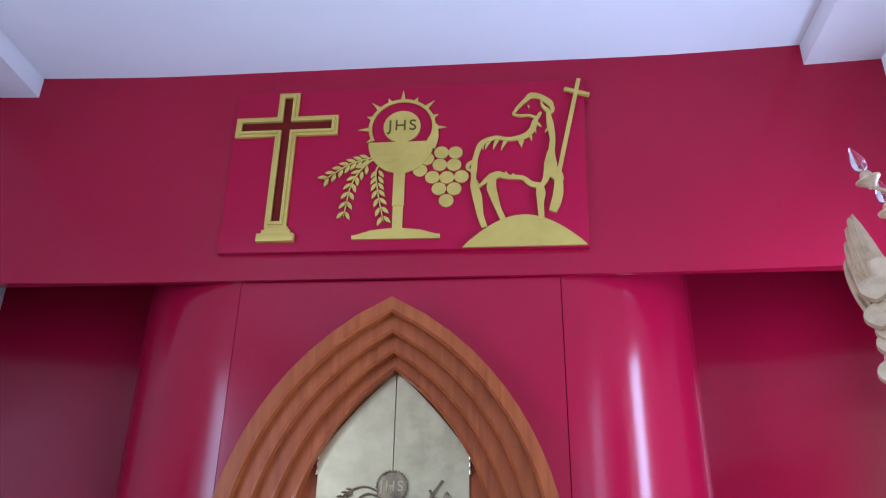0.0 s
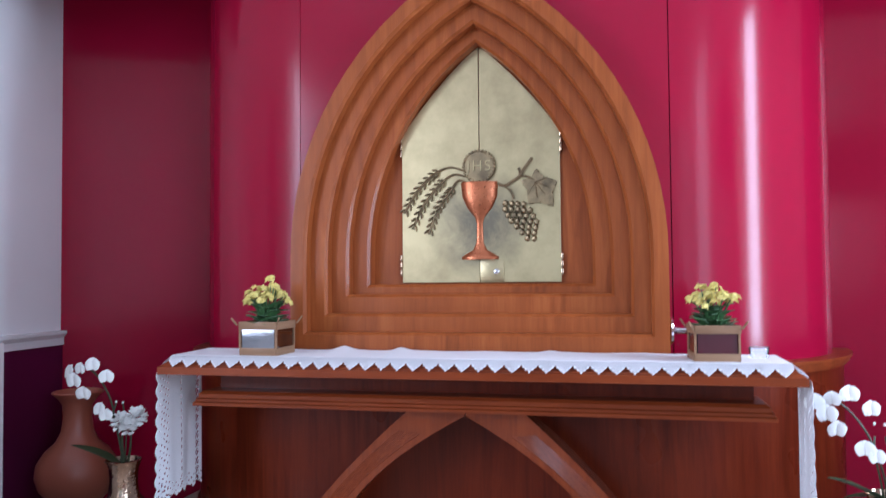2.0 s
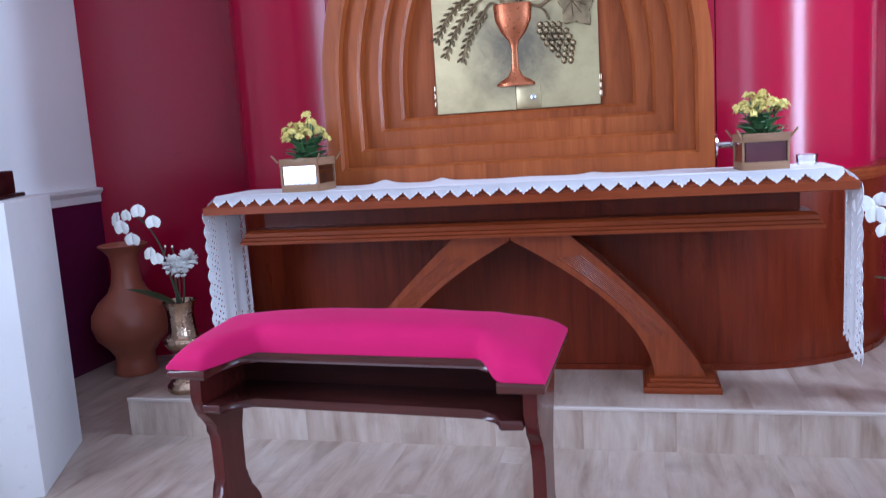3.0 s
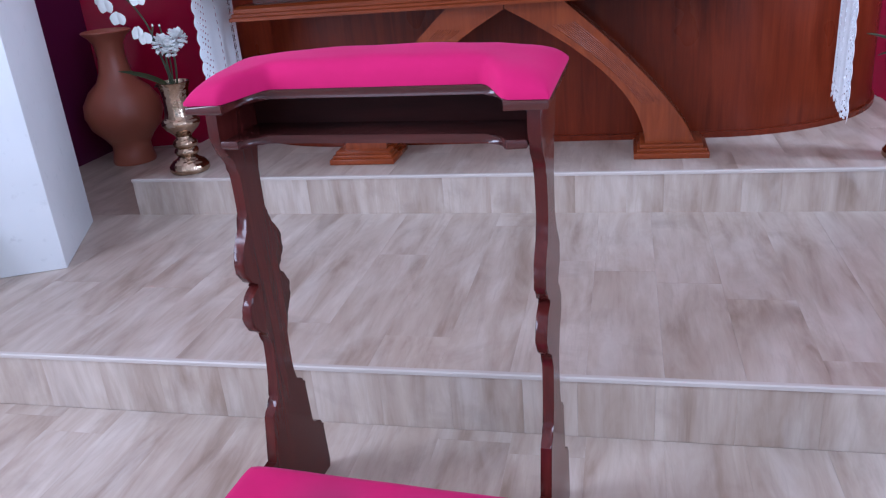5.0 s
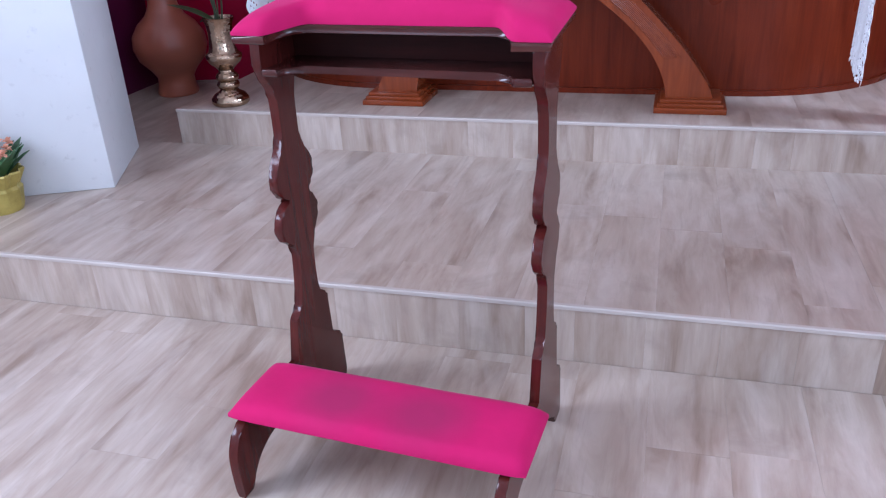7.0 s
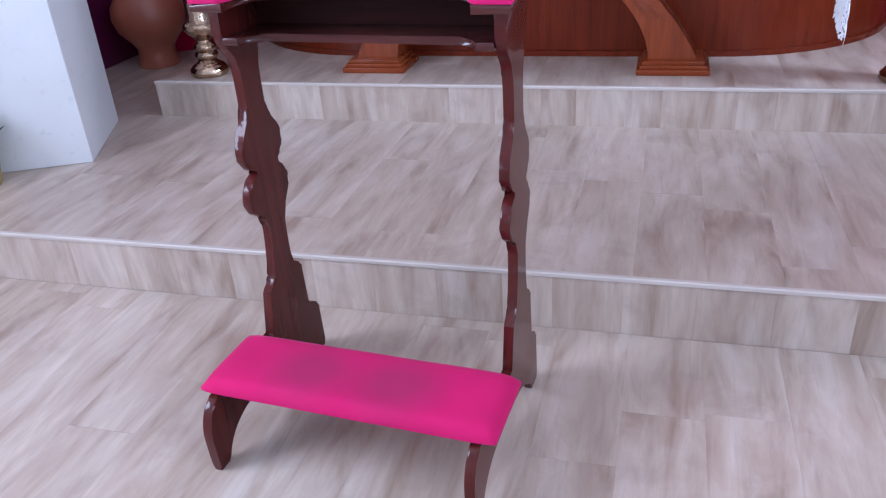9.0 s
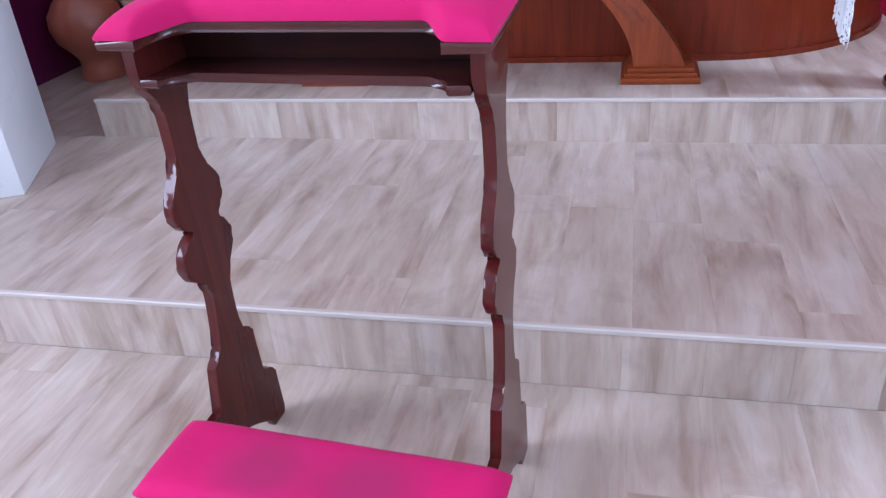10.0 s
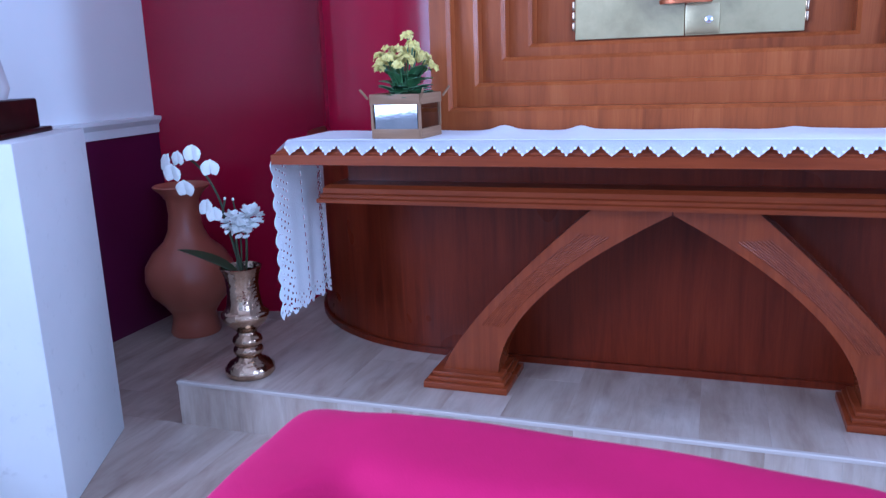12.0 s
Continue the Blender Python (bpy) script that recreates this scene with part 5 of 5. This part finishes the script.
def orchid_flower(bm, c, face, size, rng):
    """A moth orchid: three sepals, two broad petals, a small lip."""
    face = Vector(face).normalized()
    u = face.cross(Vector((0, 0, 1))).normalized()
    v = u.cross(face)
    for k, (ang, ln, wd) in enumerate(((90, 1.0, 0.62), (210, 0.95, 0.6), (330, 0.95, 0.6), (12, 1.05, 1.05), (168, 1.05, 1.05))):
        a = radians(ang + rng.uniform(-6, 6))
        e = math.cos(a) * u + math.sin(a) * v
        f = face.cross(e)
        n = 6
        rows = []
        for i in range(n):
            t = i / (n - 1)
            w = size * wd * 0.5 * math.sin(math.pi * (0.08 + 0.88 * t ** 0.8)) ** 0.8
            cc = Vector(c) + e * size * ln * t * 0.62 + face * (0.10 * size * math.sin(t * 2.6) + 0.0012 * k)
            rows.append([cc - f * w, cc + face * 0.05 * size, cc + f * w])
        up = [[bm.verts.new(p) for p in r] for r in rows]
        dn = [[bm.verts.new(p - face * 0.0012) for p in r] for r in rows]
        for a_, b_ in zip(range(n - 1), range(1, n)):
            for q in range(2):
                bm.faces.new((up[a_][q], up[b_][q], up[b_][q + 1], up[a_][q + 1]))
                bm.faces.new((dn[a_][q], dn[a_][q + 1], dn[b_][q + 1], dn[b_][q]))
            bm.faces.new((up[a_][0], dn[a_][0], dn[b_][0], up[b_][0]))
            bm.faces.new((up[a_][2], up[b_][2], dn[b_][2], dn[a_][2]))
    return bm


def carnation(bm, c, r, rng):
    """A ruffled white flower head of many small petals."""
    for k in range(70):
        d = Vector((rng.gauss(0, 1), rng.gauss(0, 1), rng.gauss(0.25, 0.8))).normalized()
        p = Vector(c) + d * r * rng.uniform(0.35, 0.7)
        tip = Vector(c) + d * r * rng.uniform(0.9, 1.08) + Vector((rng.uniform(-1, 1), rng.uniform(-1, 1), rng.uniform(-1, 1))) * r * 0.12
        add_leaf(bm, p, tip, r * 0.55, 0, rng.uniform(-0.4, 0.5), 4, 0.001)
    return bm


def brass_vase(m, label, mirror, seed, drop=0.0):
    rng = random.Random(seed)
    ob = thing("brass_vase", m, label, "vase", "brass vases beside the altar")
    prof = [(0, 0.0), (0.074, 0.0), (0.082, 0.010), (0.081, 0.028), (0.066, 0.045), (0.045, 0.057), (0.038, 0.066), (0.046, 0.075), (0.050, 0.085), (0.046, 0.096), (0.040, 0.102), (0.047, 0.110), (0.050, 0.120), (0.045, 0.131), (0.034, 0.139), (0.032, 0.150), (0.045, 0.164), (0.066, 0.182), (0.077, 0.203), (0.077, 0.215), (0.070, 0.222), (0.062, 0.227), (0.057, 0.242), (0.052, 0.280), (0.052, 0.310), (0.056, 0.340), (0.066, 0.364), (0.068, 0.369), (0.064, 0.370), (0.048, 0.33), (0.045, 0.28), (0, 0.26)]
    part("body", lathe(prof, 48), HAMMERED, ob, "", 0.9)
    part("filling", lathe([(0, 0.346), (0.03, 0.346), (0.050, 0.340), (0.048, 0.334), (0, 0.334)], 24), PALE_WOOD, ob)
    s = mirror
    spray = [(0.0, 0.0, 0.345), (-0.02 * s, -0.01, 0.47), (-0.06 * s, 0.0, 0.60), (-0.13 * s, 0.0, 0.70), (-0.20 * s, -0.01, 0.725), (-0.24 * s, -0.02, 0.70)]
    for pts, rad in ((spray, 0.0035), ([(0.005, 0, 0.345), (0.0, -0.01, 0.44), (0.012 * s, -0.02, 0.52)], 0.004), ([(0.012, 0.01, 0.345), (0.03 * s, 0.0, 0.44), (0.035 * s, -0.01, 0.53)], 0.004),
                     ([(-0.012, 0.0, 0.345), (-0.02 * s, 0.01, 0.43), (-0.04 * s, -0.01, 0.53), (-0.035 * s, 0.0, 0.585)], 0.0033), ([(0.0, 0.0, 0.345), (0.01 * s, 0.0, 0.46), (-0.005 * s, 0.0, 0.585)], 0.0028)):
        pts = [(p[0], p[1], p[2] - drop * max(0.0, p[2] - 0.345) / 0.35) for p in pts]
        part("stem", add_tube(bmesh.new(), pts, rad, 6, 5), STEM, ob, "dark green flower stem")
    for c, face, size in (((-0.115 * s, -0.03, 0.735), (0.1, -1, 0.1), 0.080), ((-0.165 * s, -0.035, 0.72), (-0.2, -1, 0.0), 0.070), ((-0.215 * s, -0.03, 0.705), (-0.5, -1, 0.2), 0.085), ((-0.185 * s, -0.045, 0.675), (0, -1, -0.1), 0.085), ((-0.055 * s, -0.03, 0.69), (0.3, -1, 0), 0.078), ((-0.155 * s, -0.03, 0.625), (0.2, -1, -0.2), 0.080), ((-0.075 * s, -0.04, 0.565), (-0.2, -1, 0.2), 0.078), ((-0.045 * s, -0.045, 0.545), (0.2, -1, 0.1), 0.070)):
        part("orchid_blossom", orchid_flower(bmesh.new(), (c[0], c[1], c[2] - drop), face, size * 0.60, rng), ORCHID, ob, "white moth orchid blossom", 1.0)
    for c, r in () if drop else (((0.012 * s, -0.03, 0.520), 0.045), ((0.065 * s, -0.01, 0.535), 0.043), ((0.040 * s, -0.03, 0.505), 0.040)):
        part("carnation", carnation(bmesh.new(), (c[0], c[1], c[2] - drop * 0.5), r, rng), ORCHID, ob, "ruffled white flower head", 0)
    for c in ((-0.035 * s, 0, 0.590), (-0.005 * s, 0, 0.588)):
        bud = part("bud", lathe([(0, -0.006), (0.004, -0.003), (0.004, 0.003), (0, 0.006)], 8), ORCHID, ob)
        bud.matrix_basis = pose(*c)
    bm = bmesh.new()
    add_leaf(bm, (-0.01 * s, -0.01, 0.35), (-0.19 * s, -0.06, 0.46), 0.075, 0.03, 0.25, 9, 0.002)
    add_leaf(bm, (0.0, 0.01, 0.35), (-0.12 * s, 0.05, 0.37), 0.055, 0.03, 0.25, 9, 0.002)
    if s < 0:
        add_leaf(bm, (0.0, -0.01, 0.35), (-0.16, -0.06, 0.47), 0.06, 0.02, 0.25, 9, 0.002)
    part("leaves", bm, LEAF_DARK, ob, "long dark green orchid leaves")
    return ob


brass_vase(pose(-1.335, 1.262, H2), "polished brass vase with white orchids on the dais", 1, 3)
brass_vase(pose(1.37, 1.262, H2, 0, 0, 0), "polished brass vase with white orchids and dark leaves on the dais", 1, 8, 0.05)

# small potted plant in yellow wrapping before the pedestal
pp = thing("potted_plant", pose(-1.765, 0.335, H1) @ Matrix.Scale(1.22, 4), "small peach-flowered plant in yellow cellophane by the pedestal", "potted plant")
bm = lathe([(0, 0.0), (0.055, 0.0), (0.060, 0.015), (0.066, 0.065), (0.060, 0.075), (0.080, 0.115), (0.076, 0.12), (0.055, 0.085), (0, 0.075)], 40)
for v in bm.verts:
    a = math.atan2(v.co.y, v.co.x)
    k = 1 + 0.10 * math.sin(a * 11) * min(1, v.co.z / 0.15)
    v.co.x *= k
    v.co.y *= k
part("wrapping", bm, FOIL, pp, "crumpled yellow cellophane", 0.5)
rng = random.Random(21)
bm = bmesh.new()
for k in range(22):
    a, r = rng.uniform(0, 6.3), rng.uniform(0.005, 0.035)
    add_leaf(bm, (r * math.cos(a), r * math.sin(a), 0.10), ((r + 0.075) * math.cos(a), (r + 0.075) * math.sin(a), 0.14 + rng.uniform(0, 0.07)), 0.04, 0.01, 0.2, 6)
part("leaves", bm, LEAF, pp, "dark green leaves")
bm = bmesh.new()
for k in range(16):
    a, r = k * 2.4, 0.06 * math.sqrt(k / 16)
    c = (1.35 * r * math.cos(a), 1.35 * r * math.sin(a), 0.215 - r * 0.6 + rng.uniform(-0.01, 0.01))
    for q in range(14):
        d = Vector((rng.gauss(0, 1), rng.gauss(0, 1), rng.gauss(0.4, 0.7))).normalized()
        add_leaf(bm, Vector(c) + d * 0.003, Vector(c) + d * 0.017, 0.011, 0, 0.3, 4, 0.0008)
part("blossoms", bm, PEACH, pp, "peach-coloured blossoms", 0)


# ---- planks of floor, steps and risers ----
def unit_plank():
    """A 1 x 1 x 1 board whose upper edges are eased."""
    bm = bmesh.new()
    e = 0.0006
    lo = [bm.verts.new(p) for p in ((-.5, -.5, -1), (.5, -.5, -1), (.5, .5, -1), (-.5, .5, -1))]
    mid = [bm.verts.new((v.co.x, v.co.y, -0.12)) for v in lo]
    hi = [bm.verts.new((v.co.x * (1 - 2 * e), v.co.y * (1 - 2 * e / 4), 0)) for v in lo]
    for a, b in ((lo, mid), (mid, hi)):
        for k in range(4):
            bm.faces.new((a[k], a[(k + 1) % 4], b[(k + 1) % 4], b[k]))
    bm.faces.new(hi)
    return bm


plank_mesh = mesh_of("plank", unit_plank(), PLANK_Y, 0)
riser_mesh = mesh_of("riser_plank", unit_plank(), PLANK_Z, 0)


def lay(parent, x0, x1, y0, y1, z, width, length, seed):
    """Planks along y in staggered rows."""
    rng = random.Random(seed)
    x = x0
    while x < x1 - 0.01:
        w = min(width, x1 - x)
        y = y0 - rng.uniform(0.1, length - 0.1)
        while y < y1 - 0.004:
            a, b = max(y, y0), min(y + length, y1)
            if b - a > 0.02:
                ob = new("plank", plank_mesh)
                ob.parent = parent
                ob.matrix_basis = Matrix.Translation((x + w / 2, (a + b) / 2, z + rng.uniform(-0.0003, 0.0003))) @ Matrix.Diagonal((w - 0.0001, b - a - 0.0002, 0.0035, 1))
            y += length
        x += width


def face_riser(parent, x0, x1, y, z0, z1, seed, turn=0):
    """Short upright pieces on the face of a step."""
    rng = random.Random(seed)
    x = x0
    while x < x1 - 0.01:
        w = min(rng.choice((0.18, 0.18, 0.09, 0.13)), x1 - x)
        ob = new("riser_plank", riser_mesh)
        ob.parent = parent
        local = pose(x + w / 2, y, (z0 + z1) / 2, 90) if not turn else pose(y, x + w / 2, (z0 + z1) / 2, 90, 0, turn)
        ob.matrix_basis = local @ Matrix.Diagonal((w - 0.0002, z1 - z0, 0.005, 1))
        x += w


def nosing(name, x0, x1, y, z):
    bm = prism([(y - 0.004, z - 0.008), (y - 0.004, z + 0.001), (y - 0.001, z + 0.0035), (y + 0.010, z + 0.0035), (y + 0.010, z - 0.008)], x0, x1, "x")
    structure(name, bm, NOSING, "pale edging strip on the step", "trim", 0.4)


lay(floor, -WALL_X, WALL_X, -1.9, Y1, 0.0, 0.18, 1.22, 2)
structure("floor_rear", box(-WALL_X, WALL_X, -6.1, -1.905, -0.003, 0.0), PLANK_Y, "wood-look floor towards the entrance", "floor", 0)
lay(platform, -WALL_X, WALL_X, Y1 + 0.010, Y2 + 0.006, H1, 0.18, 1.22, 3)
lay(platform, -WALL_X, -DAIS_X + 0.004, Y2 + 0.007, 2.2, H1, 0.18, 1.22, 4)
lay(platform, DAIS_X - 0.004, WALL_X, Y2 + 0.007, 2.2, H1, 0.18, 1.22, 5)
lay(dais, -DAIS_X + 0.008, DAIS_X - 0.008, Y2 + 0.010, 2.2, H2, 0.18, 1.22, 6)
face_riser(platform, -WALL_X, WALL_X, Y1 + 0.001, 0.0, H1 - 0.008, 7)
face_riser(dais, -DAIS_X, DAIS_X, Y2 + 0.001, H1, H2 - 0.008, 8)
face_riser(dais, Y2 + 0.006, 2.2, -DAIS_X + 0.001, H1, H2 - 0.002, 9, -90)
face_riser(dais, Y2 + 0.006, 2.2, DAIS_X - 0.001, H1, H2 - 0.002, 10, 90)
nosing("trim_step_lower", -WALL_X, WALL_X, Y1, H1)
nosing("trim_step_upper", -DAIS_X, DAIS_X, Y2, H2)
